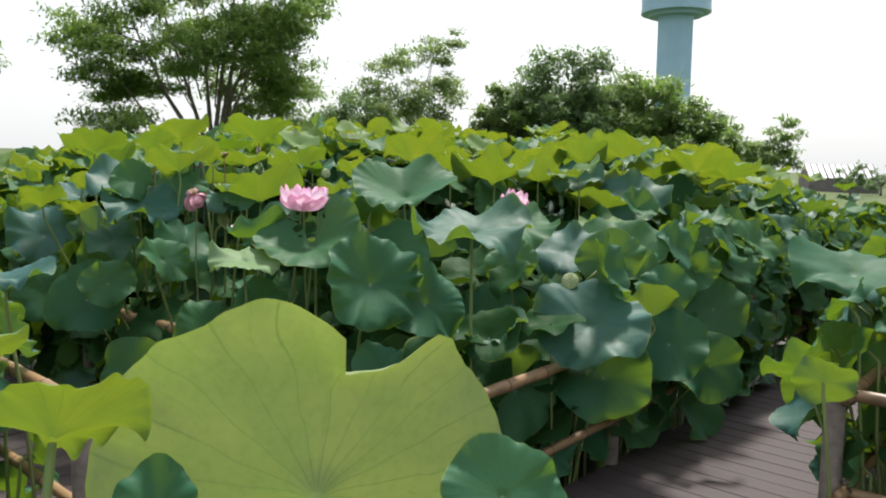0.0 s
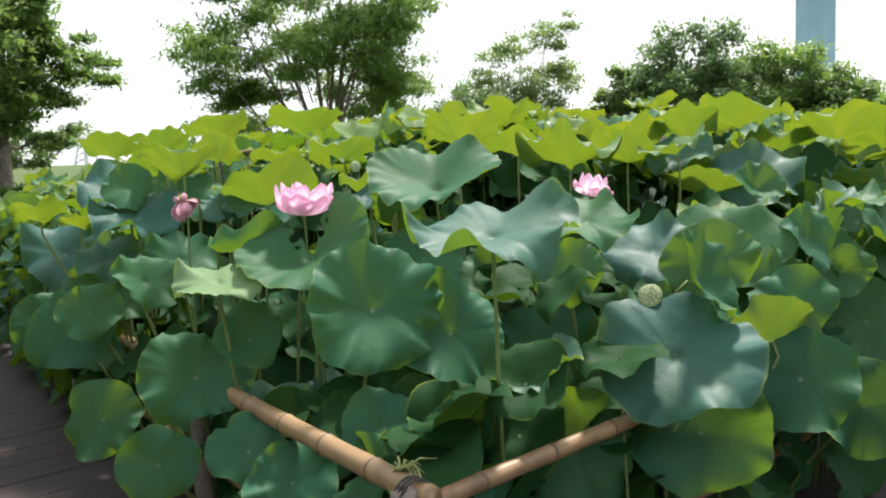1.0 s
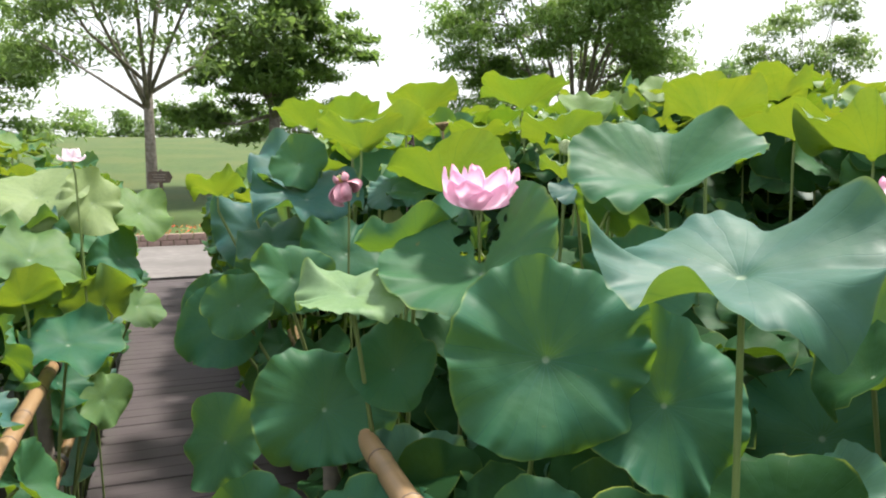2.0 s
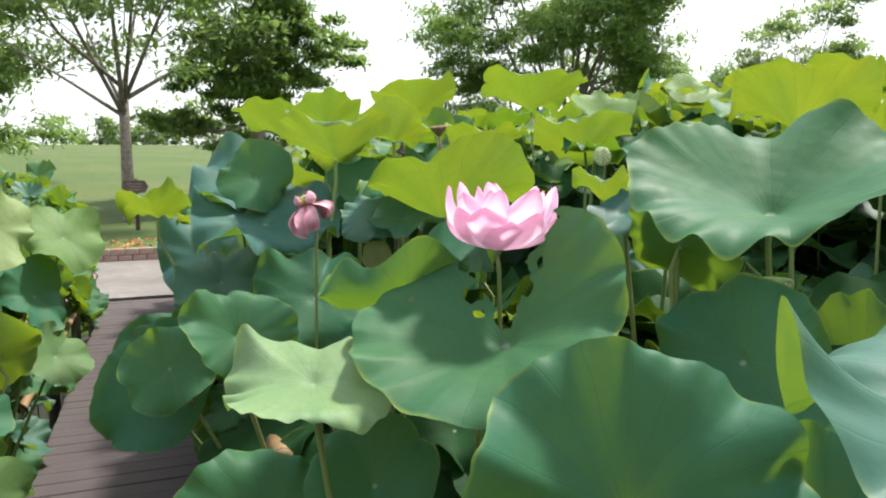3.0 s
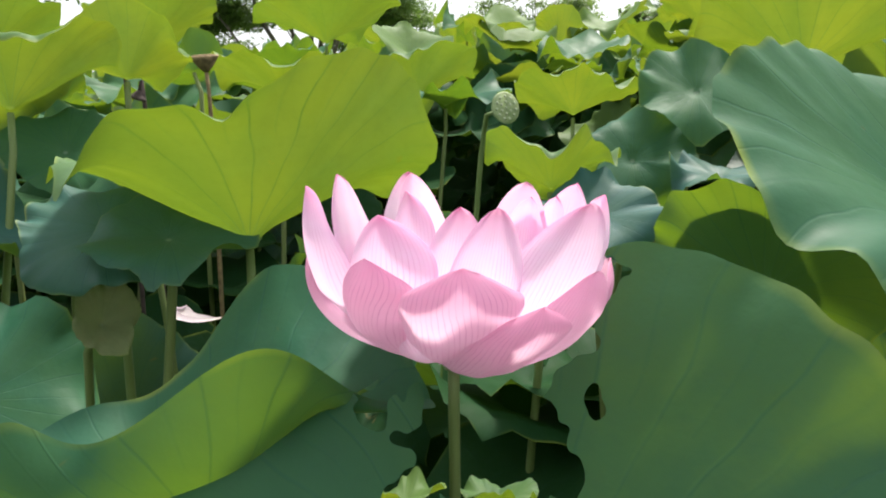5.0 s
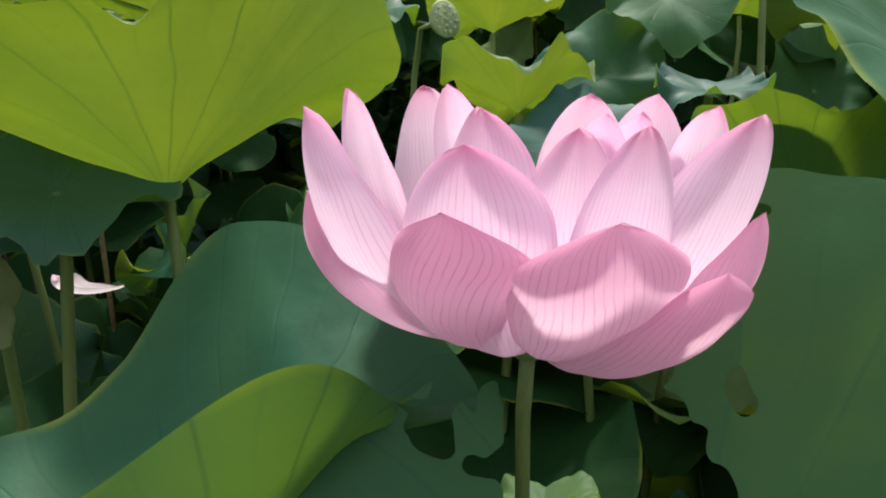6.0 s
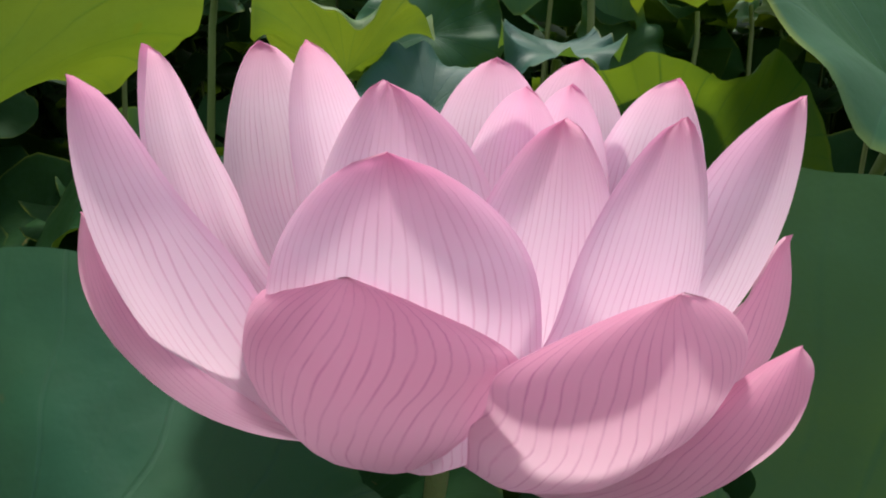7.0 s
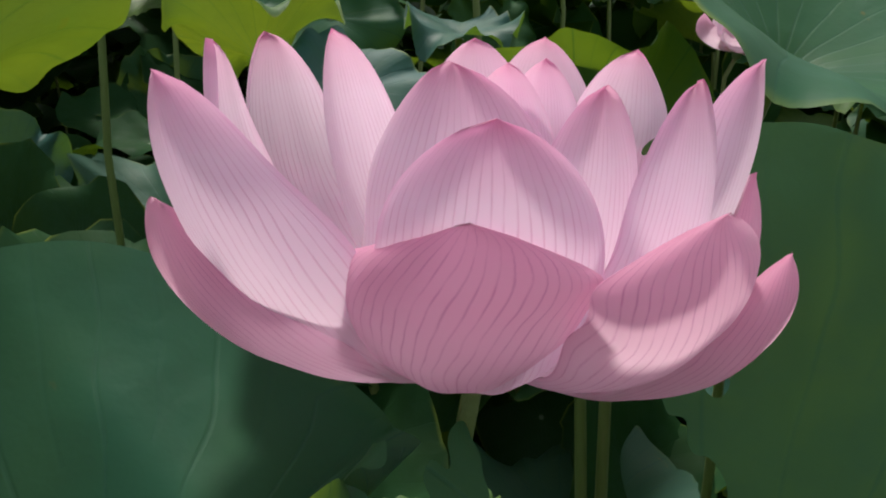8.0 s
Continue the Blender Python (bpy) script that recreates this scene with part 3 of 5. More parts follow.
    if crease:
        # folded along the middle: the near half stands up as a wavy flap, the far half slopes up behind it
        def bell(d, w):
            return math.exp(-(d / w) ** 2)

        for k in range(1, len(verts)):
            a, q = 2 * math.pi * uvs[k][0], uvs[k][1]
            u, span = -q * math.sin(a), math.sqrt(max(0.0, 1 - (q * math.sin(a)) ** 2))
            v = q * math.cos(a) / max(span, 0.02)
            low = 0.15 * bell(u + 1, 0.15) + 0.41 * smooth01(0.05, 0.5, u)
            if v < 0:
                edge_x = -0.42 * bell(u - 0.18, 0.42) - 0.08 * bell(u + 0.75, 0.25)
                edge_z = 0.40 + 0.21 * bell(u + 0.68, 0.18) - 0.21 * bell(u + 1, 0.18) + 0.47 * bell(u - 0.18, 0.40)
            else:
                edge_x = 0.95 * span + 0.03 * math.sin(7 * u)
                edge_z = low + 0.25 + crease * bell(u - 0.45, 0.5) + 0.025 * math.sin(11 * u)
            w = (math.sqrt(v * v + 0.02) - 0.141) / 0.869
            w *= min(1.0, 2.2 * span)
            belly = 0.10 * math.sin(math.pi * min(1.0, w)) * (1 if v < 0 else -0.4)
            verts[k] = (r * (edge_x * w - max(0.0, belly)), -r * u, r * (low + (edge_z - low) * w + min(0.0, belly)))
    # walk the vertices ring by ring
    body, skin = verts[1:], uvs[1:]
    verts = verts[:1] + [body[j * rings + i] for i in range(rings) for j in range(n)]
    uvs = uvs[:1] + [skin[j * rings + i] for i in range(rings) for j in range(n)]
    faces = [(0, 1 + j, 1 + (j + 1) % n) for j in range(n)]
    for i in range(rings - 1):
        for j in range(n):
            a, b = 1 + i * n + j, 1 + i * n + (j + 1) % n
            faces.append((a, a + n, b + n, b))
    TEAR = 0.36
    if holes:
        # a ragged tear from the middle to the rim, and a few eaten spots beside it
        eaten = [(0.42, -0.10, 0.06), (0.62, -0.16, 0.05), (0.45, 0.92, 0.07), (0.68, 0.86, 0.05), (0.30, 1.05, 0.04), (0.75, -0.1, 0.035)]
        keep = []
        for f in faces:
            c = sum((Vector(verts[k]) for k in f), Vector()) / len(f) / r
            q, t = c.xy.length, math.atan2(c.y, c.x)
            rag = 0.16 * noise.noise(Vector((c.x * 7, c.y * 7, 3.0))) + 0.08 * noise.noise(Vector((c.x * 19, c.y * 19, 5.0)))
            torn = q > 0.13 + rag * 0.4 and abs(t - TEAR) < 0.40 + rag * 2.4
            spot = any((Vector((p * math.cos(u), p * math.sin(u))) - c.xy).length < w + 0.25 * rag for p, u, w in eaten)
            keep.append(not (torn or spot))
        faces = [f for f, k in zip(faces, keep) if k]
        # round off the stepped outline of the tear
        count = collections.Counter(tuple(sorted((f[i], f[i - 1]))) for f in faces for i in range(len(f)))
        beside = collections.defaultdict(list)
        for (a, b), c in count.items():
            if c == 1:
                beside[a].append(b)
                beside[b].append(a)
        for _ in range(6):
            moved = {k: (Vector(verts[k]) * 2 + sum((Vector(verts[j]) for j in js), Vector())) / (2 + len(js)) for k, js in beside.items()}
            for k, v in moved.items():
                verts[k] = tuple(v)
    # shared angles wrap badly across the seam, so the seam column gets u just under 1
    me = mesh_of("blade", verts, faces, LEAF_WITHERED if tone > 1.8 else LEAF_MINT if tone > 1.5 else LEAF_PALE if tone > 1.1 else LEAF_LIT if tone > 0.65 else LEAF_MID if tone > 0.38 else LEAF, uvs)
    lay = me.uv_layers[0].data
    for p in me.polygons:
        us = [lay[k].uv[0] for k in p.loop_indices]
        if max(us) - min(us) > 0.5:
            for k in p.loop_indices:
                if lay[k].uv[0] < 0.5:
                    lay[k].uv[0] += 1.0
    return me


LEAVES = []


PLAN = Matrix(((A.x, B.x), (A.y, B.y))).inverted()


def off_boards(p):
    """Moves the foot of a stalk off the boards into the nearest bed."""
    s, r = PLAN @ (Vector((p.x, p.y)) - CORNER.xy)
    if s > -1.25 and -1.02 < r < 0.08:
        r = 0.1 if r > -0.45 else min(r, -1.03)
    if r > 0.0 and -WALK - 0.06 < s < 0.08:
        s = 0.1 if s > -0.42 else -WALK - 0.1
    return on(s, r, p.z)


def stalk_points(hub, normal, rnd, foot=-0.42):
    hub, normal = Vector(hub), Vector(normal)
    h = hub.z - foot
    base = Vector((hub.x + rnd.uniform(-0.12, 0.12), hub.y + rnd.uniform(-0.12, 0.12), foot)) - Vector((normal.x, normal.y, 0)) * 0.10
    base = off_boards(base)
    pts = []
    for i in range(8):
        t = i / 7
        p = base.lerp(hub, t)
        ease = t ** 2.0
        p.x, p.y = base.x + (hub.x - base.x) * ease, base.y + (hub.y - base.y) * ease
        bend = math.sin(math.pi * t) * 0.015 * h
        pts.append(p - Vector((normal.x, normal.y, 0)) * bend)
    pts[-2] = Vector(hub) - normal * 0.05 * (1 if normal.z > 0.3 else 0.7) - Vector((0, 0, 0.02))
    return pts


def leaf_pose(x, y, z, tilt, heading, spin):
    t, a = radians(tilt), radians(heading)
    nrm = Vector((math.cos(a) * math.sin(t), math.sin(a) * math.sin(t), math.cos(t)))
    # own x points uphill, own z along the face
    up = Vector((0, 0, 1)) - nrm * nrm.z
    up = up.normalized() if up.length > 1e-4 else Vector((1, 0, 0))
    side = nrm.cross(up)
    turn = Matrix((up, side, nrm)).transposed().to_4x4()
    return Matrix.Translation((x, y, z)) @ turn @ pose(0, 0, 0, 0, 0, spin), nrm


def lotus_leaf(x, y, z, r, tilt, heading, cup=0.15, wave=0.06, lobes=7, tone=None, fine=0, holes=0, spin=None, notch=0.12, mesh=None, scale=1.0, label="", crease=0, seed=None, bite=None):
    """One leaf on its stalk. tilt: how far the face leans over, towards heading (degrees in plan)."""
    seed = seed or len(LEAVES) * 17 + 3
    # flatter blades get the bluer colour, sky reflection painted in; steep ones the greener
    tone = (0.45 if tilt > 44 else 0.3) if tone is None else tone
    rnd = random.Random(seed)
    spin = rnd.uniform(0, 360) if spin is None else spin
    m, nrm = leaf_pose(x, y, z, tilt, heading, spin)
    pts = stalk_points(Vector((x, y, z)) - nrm * (0.068 * r * scale + 0.003), nrm, rnd)
    root = empty("lotus_leaf", pts[0])
    big = "broad" if r > 0.22 else "small" if r < 0.14 else "round"
    way = "cupped and lit through from above" if tilt < 0 else "hanging nearly upright beside the path" if tilt > 58 else "wavy-edged, spread above its stalk"
    tagged(root, label or f"{big} green lotus leaf, {way}", "lotus leaf", "lotus leaves")
    blade = part("blade", mesh or blade_mesh(r, cup, wave, lobes, tone, seed, fine, holes, notch, crease=crease, bite=bite), root)
    blade.matrix_parent_inverse = root.matrix_world.inverted()
    blade.matrix_basis = m @ Matrix.Diagonal((scale, scale, scale, 1))
    me = tube("stalk", pts, [0.0075] * 6 + [0.0065, 0.006], STALK, 8 if fine else 6)
    st = part("stalk", me, root)
    st.matrix_parent_inverse = root.matrix_world.inverted()
    LEAVES.append((x, y, z, r * scale))
    return root


def petal_mesh(tip_r, tip_z, width, belly, cup, seed, scale=1.0, sway=0.0, hood=0.0, sag=0.0, roll=0.0):
    """A boat-shaped petal along a bent spine in its own x-z plane (x outwards, y across), round-ended with a small drawn-out tip.
    roll: how far it is turned about its own length, one margin up."""
    rnd = random.Random(seed)
    p0, p1 = Vector((0.010, 0, 0.0)), Vector((tip_r * belly * 0.80, 0, -0.015 + 0.12 * tip_z))
    p2, p3 = Vector((tip_r * belly * 1.10, 0, tip_z * 0.52)), Vector((tip_r, 0, tip_z))
    p1.z -= sag
    p2.z -= sag * 0.7
    nv, nu = 34, 20
    verts, uvs = [], []
    sk = rnd.uniform(-0.08, 0.08)
    ph = [rnd.uniform(0, 6.28) for _ in range(4)]
    for i in range(nv + 1):
        v = 1 - (1 - i / nv) ** 1.25
        w0, w1, w2, w3 = (1 - v) ** 3, 3 * v * (1 - v) ** 2, 3 * v * v * (1 - v), v ** 3
        c = p0 * w0 + p1 * w1 + p2 * w2 + p3 * w3
        d = ((p1 - p0) * (1 - v) ** 2 + (p2 - p1) * 2 * v * (1 - v) + (p3 - p2) * v * v).normalized()
        inn = Vector((-d.z, 0, d.x))
        vv = v ** (1.28 + hood)
        prof = max(0.0, 1 - abs(2 * vv - 1) ** (2.1 + hood)) ** 0.58
        prof = max(prof, 0.20 * (1 - v) ** 0.5 if v < 0.5 else 0.0)
        w = width * prof
        bend = cup * (0.75 + 0.45 * v)
        for j in range(nu + 1):
            u = 2 * j / nu - 1
            ang = u * bend + roll * math.sin(math.pi * min(1.0, v * 1.05))
            r0 = roll * math.sin(math.pi * min(1.0, v * 1.05))
            lat = w * (math.sin(ang) - math.sin(r0) * 0.3) / bend * (1.0 + 0.14 * bend * bend)
            rise = w * (math.cos(r0) - math.cos(ang)) / bend
            edge = abs(u) ** 3
            wob = 0.0014 * math.sin(4 * u + ph[0]) * v + edge * w * (0.05 * math.sin(9 * v + ph[1] + u) + 0.03 * math.sin(21 * v + ph[2]))
            wob += 0.0006 * math.sin(13 * u + 3 * v + ph[3]) * v * (1 - v) * 3
            q = c + inn * (rise + wob) + Vector((0, lat + sk * width * v * v * (1 - v) * 3 + sway * v ** 1.4, 0))
            verts.append(q * scale)
            uvs.append((j / nu, v))
    faces = []
    for i in range(nv):
        for j in range(nu):
            a = i * (nu + 1) + j
            faces.append((a, a + 1, a + nu + 2, a + nu + 1))
    return mesh_of("petal", verts, faces, PETAL, uvs)


def lotus_flower(x, y, z, rows, label, scale=1.0, lean=(0, 0), turn=0.0, foot=-0.42, mat=None):
    """An open lotus flower on its stalk. rows: compass, tip distance, tip height, half width, belly, cup."""
    root = tagged(empty("lotus_flower", (x, y, z)), label, "lotus flower", "lotus flowers")
    root.matrix_world = Matrix.Translation((x, y, z)) @ pose(0, 0, 0, lean[0], lean[1], turn)
    for i, (az, rt, zt, w, belly, cup, *sway) in enumerate(rows):
        me = petal_mesh(rt, zt, w, belly, cup, i + int(abs(x) * 100), scale, *sway)
        if mat or zt < 0.1:
            me.materials[0] = mat or PETAL_OUTER_SHADED
        ob = part("petal", me, root)
        ob.matrix_basis = pose(0, 0, 0, 0, 0, az)
    pts = [(0, 0, -0.012 * scale), (0, 0, 0.012 * scale), (0, 0, 0.034 * scale), (0, 0, 0.037 * scale)]
    part("receptacle", tube("receptacle", pts, [0.008 * scale, 0.016 * scale, 0.022 * scale, 0.018 * scale], POD, 16), root, "yellow-green seed head in the middle")
    rnd = random.Random(5)
    bits = []
    for i in range(70):
        a, q = rnd.uniform(0, 6.283), rnd.uniform(0.9, 1.5)
        d = Vector((math.cos(a), math.sin(a), 0))
        bits.append(tube_data([d * 0.014 * scale, d * 0.022 * q * scale + Vector((0, 0, 0.014 * scale)), d * 0.024 * q * scale + Vector((0, 0, 0.030 * q * scale))], 0.0008 * scale, 4))
    v, f = joined(bits)
    part("stamens", mesh_of("stamens", v, f, STAMEN), root, "ring of fine yellow stamens")
    m = root.matrix_world
    top = m @ Vector((0, 0, -0.008 * scale))
    axis = m.to_3x3() @ Vector((0, 0, 1))
    rnd = random.Random(int(x * 1000))
    base = Vector((top.x + 0.01, top.y + 0.05, foot))
    pts = [base.lerp(top, t) + Vector((0.012 * math.sin(3.1 * t), 0, 0)) for t in (0, 0.2, 0.4, 0.6, 0.8, 0.95)] + [top]
    pts[-2] = top - axis * 0.05 + Vector((-0.002, 0.012, 0))
    pts[-3] = pts[-3] + Vector((-0.01, 0.012, 0))
    st = part("stalk", tube("stalk", pts, 0.0050 if scale > 0.8 else 0.0045, STALK, 10), root, "rough green flower stalk")
    st.matrix_parent_inverse = root.matrix_world.inverted()
    return root


def pod_thing(x, y, z, size, tilt, heading, label, foot=-0.42):
    """A ripe or green seed head: an upturned cone with a flat pitted top, on a bent stalk."""
    root = tagged(empty("lotus_seed_head", (x, y, z)), label, "seed head", "lotus seed heads")
    m, nrm = leaf_pose(0, 0, 0, tilt, heading, 0)
    pts = [(0, 0, -size * 1.05), (0, 0, -size * 0.8), (0, 0, -size * 0.25), (0, 0, 0), (0, 0, size * 0.06), (0, 0, size * 0.05)]
    head = part("cone", tube("cone", pts, [size * 0.18, size * 0.42, size * 0.86, size, size * 0.93, size * 0.85], POD, 20), root)
    head.matrix_basis = m
    bits = []
    for k, rad in ((1, 0.0), (6, 0.36), (11, 0.68)):
        for i in range(k):
            a = 2 * math.pi * i / k
            c = Vector((rad * size * math.cos(a), rad * size * math.sin(a), size * 0.05))
            bits.append(tube_data([c, c + Vector((0, 0, size * 0.05)), c + Vector((0, 0, size * 0.065))], [size * 0.10, size * 0.09, size * 0.04], 8))
    v, f = joined(bits)
    seeds = part("seeds", mesh_of("seeds", v, f, SEED), root, "pale green seeds set in the flat top")
    seeds.matrix_basis = m
    low = Vector((0, 0, 0)) - nrm * size
    hook = low - nrm * size * 1.2
    away = Vector((-nrm.x, -nrm.y, 0))
    pts = [Vector((away.x * 0.14, away.y * 0.14, foot - z)), Vector((away.x * 0.12, away.y * 0.12, -0.30)), Vector((hook.x * 1.3, hook.y * 1.3, hook.z - 0.08)), hook, low]
    part("stalk", tube("stalk", pts, [0.006, 0.006, 0.0055, 0.005, 0.005], STALK, 8), root)
    return root


POD = simple("seed_head_green", (0.20, 0.27, 0.11), (0.30, 0.36, 0.17), 60.0, 0.6, 0.2, 0.002)
SEED = simple("seed_pale", (0.34, 0.40, 0.24), (0.42, 0.46, 0.30), 80.0, 0.6)
STAMEN = simple("stamen_yellow", (0.72, 0.52, 0.08), (0.80, 0.62, 0.14), 60.0, 0.6)

# ---- the flower by the rail ----
MAIN = [
    # compass, tip distance, tip height, half width, belly, cup, sway, hood, sag, roll; outer petals first
    (-146, 0.113, 0.087, 0.046, 1.08, 1, -0.0716, 0.1, -0.009, 0.3),
    (-122, 0.098, 0.097, 0.053, 1.12, 1.2, 0.0268, 0.85, -0.014, -0.25),
    (-68, 0.121, 0.098, 0.047, 1.08, 1.15, 0.0061, 0.45, -0.014, 0.15),
    (-58, 0.121, 0.070, 0.04, 1.08, 1, 0.041, 0.15, -0.004, 0),
    (-30, 0.116, 0.085, 0.038, 1.06, 1.05, 0.0437, 0, 0, 0),
    (135, 0.141, 0.080, 0.04, 1, 1, 0, 0, 0, 0),
    (103, 0.138, 0.075, 0.04, 1, 1, -0.0011, 0, 0, 0),
    (64, 0.139, 0.078, 0.04, 1, 1, 0.0009, 0, 0, 0),
    (28, 0.130, 0.080, 0.038, 1, 1, -0.001, 0, 0, 0),
    (167, 0.129, 0.095, 0.036, 1, 1, -0.0011, 0, 0, 0),
    (-138, 0.106, 0.138, 0.044, 1.1, 0.95, -0.0702, 0.05, 0, 0.1),
    (-102, 0.094, 0.128, 0.043, 1.12, 1.15, -0.0004, 0.45, 0, 0),
    (-52, 0.091, 0.135, 0.044, 1.12, 1, 0.0774, 0, 0, 0.1),
    (-62, 0.090, 0.134, 0.031, 1.15, 1, 0.0215, 0, 0, 0),
    (165, 0.103, 0.147, 0.026, 1.05, 0.95, 0.0277, 0, 0, 0),
    (132, 0.127, 0.143, 0.036, 1, 1, -0.0004, 0, 0, 0),
    (76, 0.113, 0.136, 0.036, 1, 1, -0.0008, 0.1, 0, 0),
    (59, 0.140, 0.135, 0.037, 1, 1, -0.0008, 0.1, 0, 0),
    (34, 0.128, 0.131, 0.036, 1, 1, -0.001, 0.05, 0, 0),
    (-75, 0.066, 0.132, 0.03, 1.25, 1.05, 0.0134, 0.05, 0, 0),
    (-135, 0.045, 0.140, 0.052, 1.4, 1, 0.0141, 0.05, 0, 0),
    (115, 0.060, 0.147, 0.025, 1.12, 1, 0.0338, 0, 0, 0),
    (65, 0.094, 0.125, 0.031, 1.05, 1, -0.0003, 0, 0, 0),
    (55, 0.108, 0.126, 0.029, 1.05, 1, -0.0003, 0, 0, 0),
]
lotus_flower(-0.509, 3.350, 1.400, MAIN, "large open pink lotus flower with veined petals on a green stalk", turn=-9.5)
SMALL = [
    (20, 0.100, 0.060, 0.040, 1.1, 1.1), (80, 0.105, 0.055, 0.040, 1.1, 1.1), (140, 0.100, 0.060, 0.040, 1.1, 1.1), (200, 0.105, 0.058, 0.040, 1.1, 1.1), (260, 0.100, 0.055, 0.040, 1.1, 1.1), (320, 0.105, 0.050, 0.040, 1.1, 1.1),
    (0, 0.060, 0.105, 0.036, 1.3, 1.2), (52, 0.062, 0.108, 0.036, 1.3, 1.2), (104, 0.060, 0.104, 0.036, 1.3, 1.2), (156, 0.062, 0.106, 0.036, 1.3, 1.2), (208, 0.060, 0.108, 0.036, 1.3, 1.2), (260, 0.062, 0.104, 0.036, 1.3, 1.2), (312, 0.060, 0.106, 0.036, 1.3, 1.2),
]
BUD = [(40 * k, 0.012, 0.105, 0.034, 3.6, 1.3) for k in range(9)]
WILTED = [(-100, 0.050, -0.120, 0.050, 1.5, 0.9), (-150, 0.046, -0.105, 0.048, 1.6, 0.9), (-60, 0.062, -0.095, 0.050, 1.5, 0.9), (150, 0.040, -0.110, 0.046, 1.6, 0.9), (20, 0.055, -0.070, 0.044, 1.5, 0.9), (80, 0.046, -0.080, 0.044, 1.5, 0.9), (-120, 0.030, 0.050, 0.038, 1.8, 1.1), (0, 0.030, 0.052, 0.036, 1.8, 1.1), (110, 0.030, 0.048, 0.036, 1.8, 1.1)]
lotus_flower(0.640, 4.440, 1.400, SMALL, "half-open deep pink lotus flower among the leaves", 1.05, (8, 12), 25)
lotus_flower(0.735, 5.980, 1.430, BUD, "closed dark pink lotus bud on a tall stalk", 1.0, (0, 4))
lotus_flower(1.050, 7.600, 1.700, SMALL, "pale pink lotus flower above the far leaves", 1.0, (0, 0), 70, mat=PETAL_PALE)
lotus_flower(-1.190, 3.490, 1.475, WILTED, "wilting dull pink lotus flower with drooping petals", 0.72, (16, -12), mat=PETAL_WILTED)
lotus_flower(-1.560, 5.750, 1.760, BUD, "small pale pink lotus bud under a high leaf", 0.62, (0, 6), mat=PETAL_PALE)
lotus_flower(-2.250, 3.050, 1.560, SMALL, "small white lotus flower over the bed across the boardwalk", 0.5, (0, 0), 40, mat=PETAL_WHITE)
lotus_flower(-0.200, 7.300, 1.850, SMALL, "small white lotus flower half hidden behind high leaves", 0.6, (10, 0), 10, mat=PETAL_WHITE)
pod_thing(0.924, 3.204, 1.075, 0.045, 62, 262, "round green seed head turned to the path")
pod_thing(-0.412, 2.760, 0.560, 0.040, 55, 262, "small green seed head low by the rail")
pod_thing(-0.604, 4.250, 1.606, 0.032, 78, 312, "green seed head nodding on a bent stalk")
pod_thing(0.030, 3.606, 1.306, 0.044, 125, 330, "green seed head hanging from a hooked stalk")


def dried_pod(x, y, z, size, tilt, heading, mat, label):
    ob = pod_thing(x, y, z, size, tilt, heading, label)
    for child in ob.children:
        child.data.materials[0] = mat


HUSK = simple("dried_husk", (0.16, 0.11, 0.055), (0.30, 0.21, 0.10), 70.0, 0.8, 0.5, 0.003)
DARK_HUSK = simple("dark_husk", (0.045, 0.030, 0.030), (0.09, 0.06, 0.055), 70.0, 0.8, 0.5, 0.003)
dried_pod(-1.40, 4.52, 1.735, 0.036, 8, 262, HUSK, "dried brown seed head standing upright among the leaves")
dried_pod(-1.58, 4.45, 1.70, 0.026, 150, 300, DARK_HUSK, "dark shrivelled seed head hanging upside down")
dried_pod(-1.56, 4.47, 1.63, 0.022, 165, 200, DARK_HUSK, "dark shrivelled seed head hanging upside down")


def fallen_petal(x, y, z, turn, tip):
    me = petal_mesh(0.095, 0.030, 0.034, 1.0, 1.2, 3)
    me.materials[0] = PETAL_PALE
    ob = tagged(new("fallen_petal", me), "pale faded petal that has dropped onto a leaf", "petal")
    ob.matrix_world = pose(x, y, z, tip, 6, turn)



# ---- leaves that stand out, one by one ----
lotus_leaf(0.439, 2.678, 1.358, 0.268, 19, 271, cup=0.14, wave=0.083, lobes=9, fine=1)
lotus_leaf(1.010, 3.036, 0.880, 0.294, 40, 266, tone=0.3, cup=0.16, wave=0.028, lobes=9, fine=1)
lotus_leaf(-0.058, 2.914, 1.073, 0.269, 60, 305, tone=0.45, cup=0.22, wave=0.086, fine=1)
lotus_leaf(0.191, 3.071, 0.954, 0.226, 62, 294, cup=0.15, wave=0.092, fine=1)
lotus_leaf(0.512, 3.412, 0.820, 0.235, 74, 277, cup=0.05, wave=0.057)
lotus_leaf(-0.869, 3.000, 0.775, 0.228, 55, 315, cup=0.2, wave=0.081, fine=1)
lotus_leaf(-0.670, 3.101, 0.911, 0.151, 50, 299, cup=0.3, wave=0.034)
lotus_leaf(-0.700, 2.950, 1.170, 0.176, 20, 300, cup=0.12, wave=0.085, lobes=5, tone=1.6, fine=1, seed=31)
lotus_leaf(-1.294, 3.310, 1.121, 0.156, 60, 341, cup=0.2, wave=0.046, fine=1)
lotus_leaf(0.000, 3.680, 1.478, 0.305, 25, 285, cup=0.36, tone=0.5, wave=0.070, lobes=5, fine=1)
lotus_leaf(-1.626, 3.339, 0.976, 0.147, 65, 302, cup=0.15, wave=0.057)
lotus_leaf(-1.316, 3.655, 1.173, 0.193, 50, 319, cup=0.1, wave=0.081)
lotus_leaf(-1.625, 3.759, 1.391, 0.254, 25, 324, cup=0.12, wave=0.103, lobes=8, fine=1)
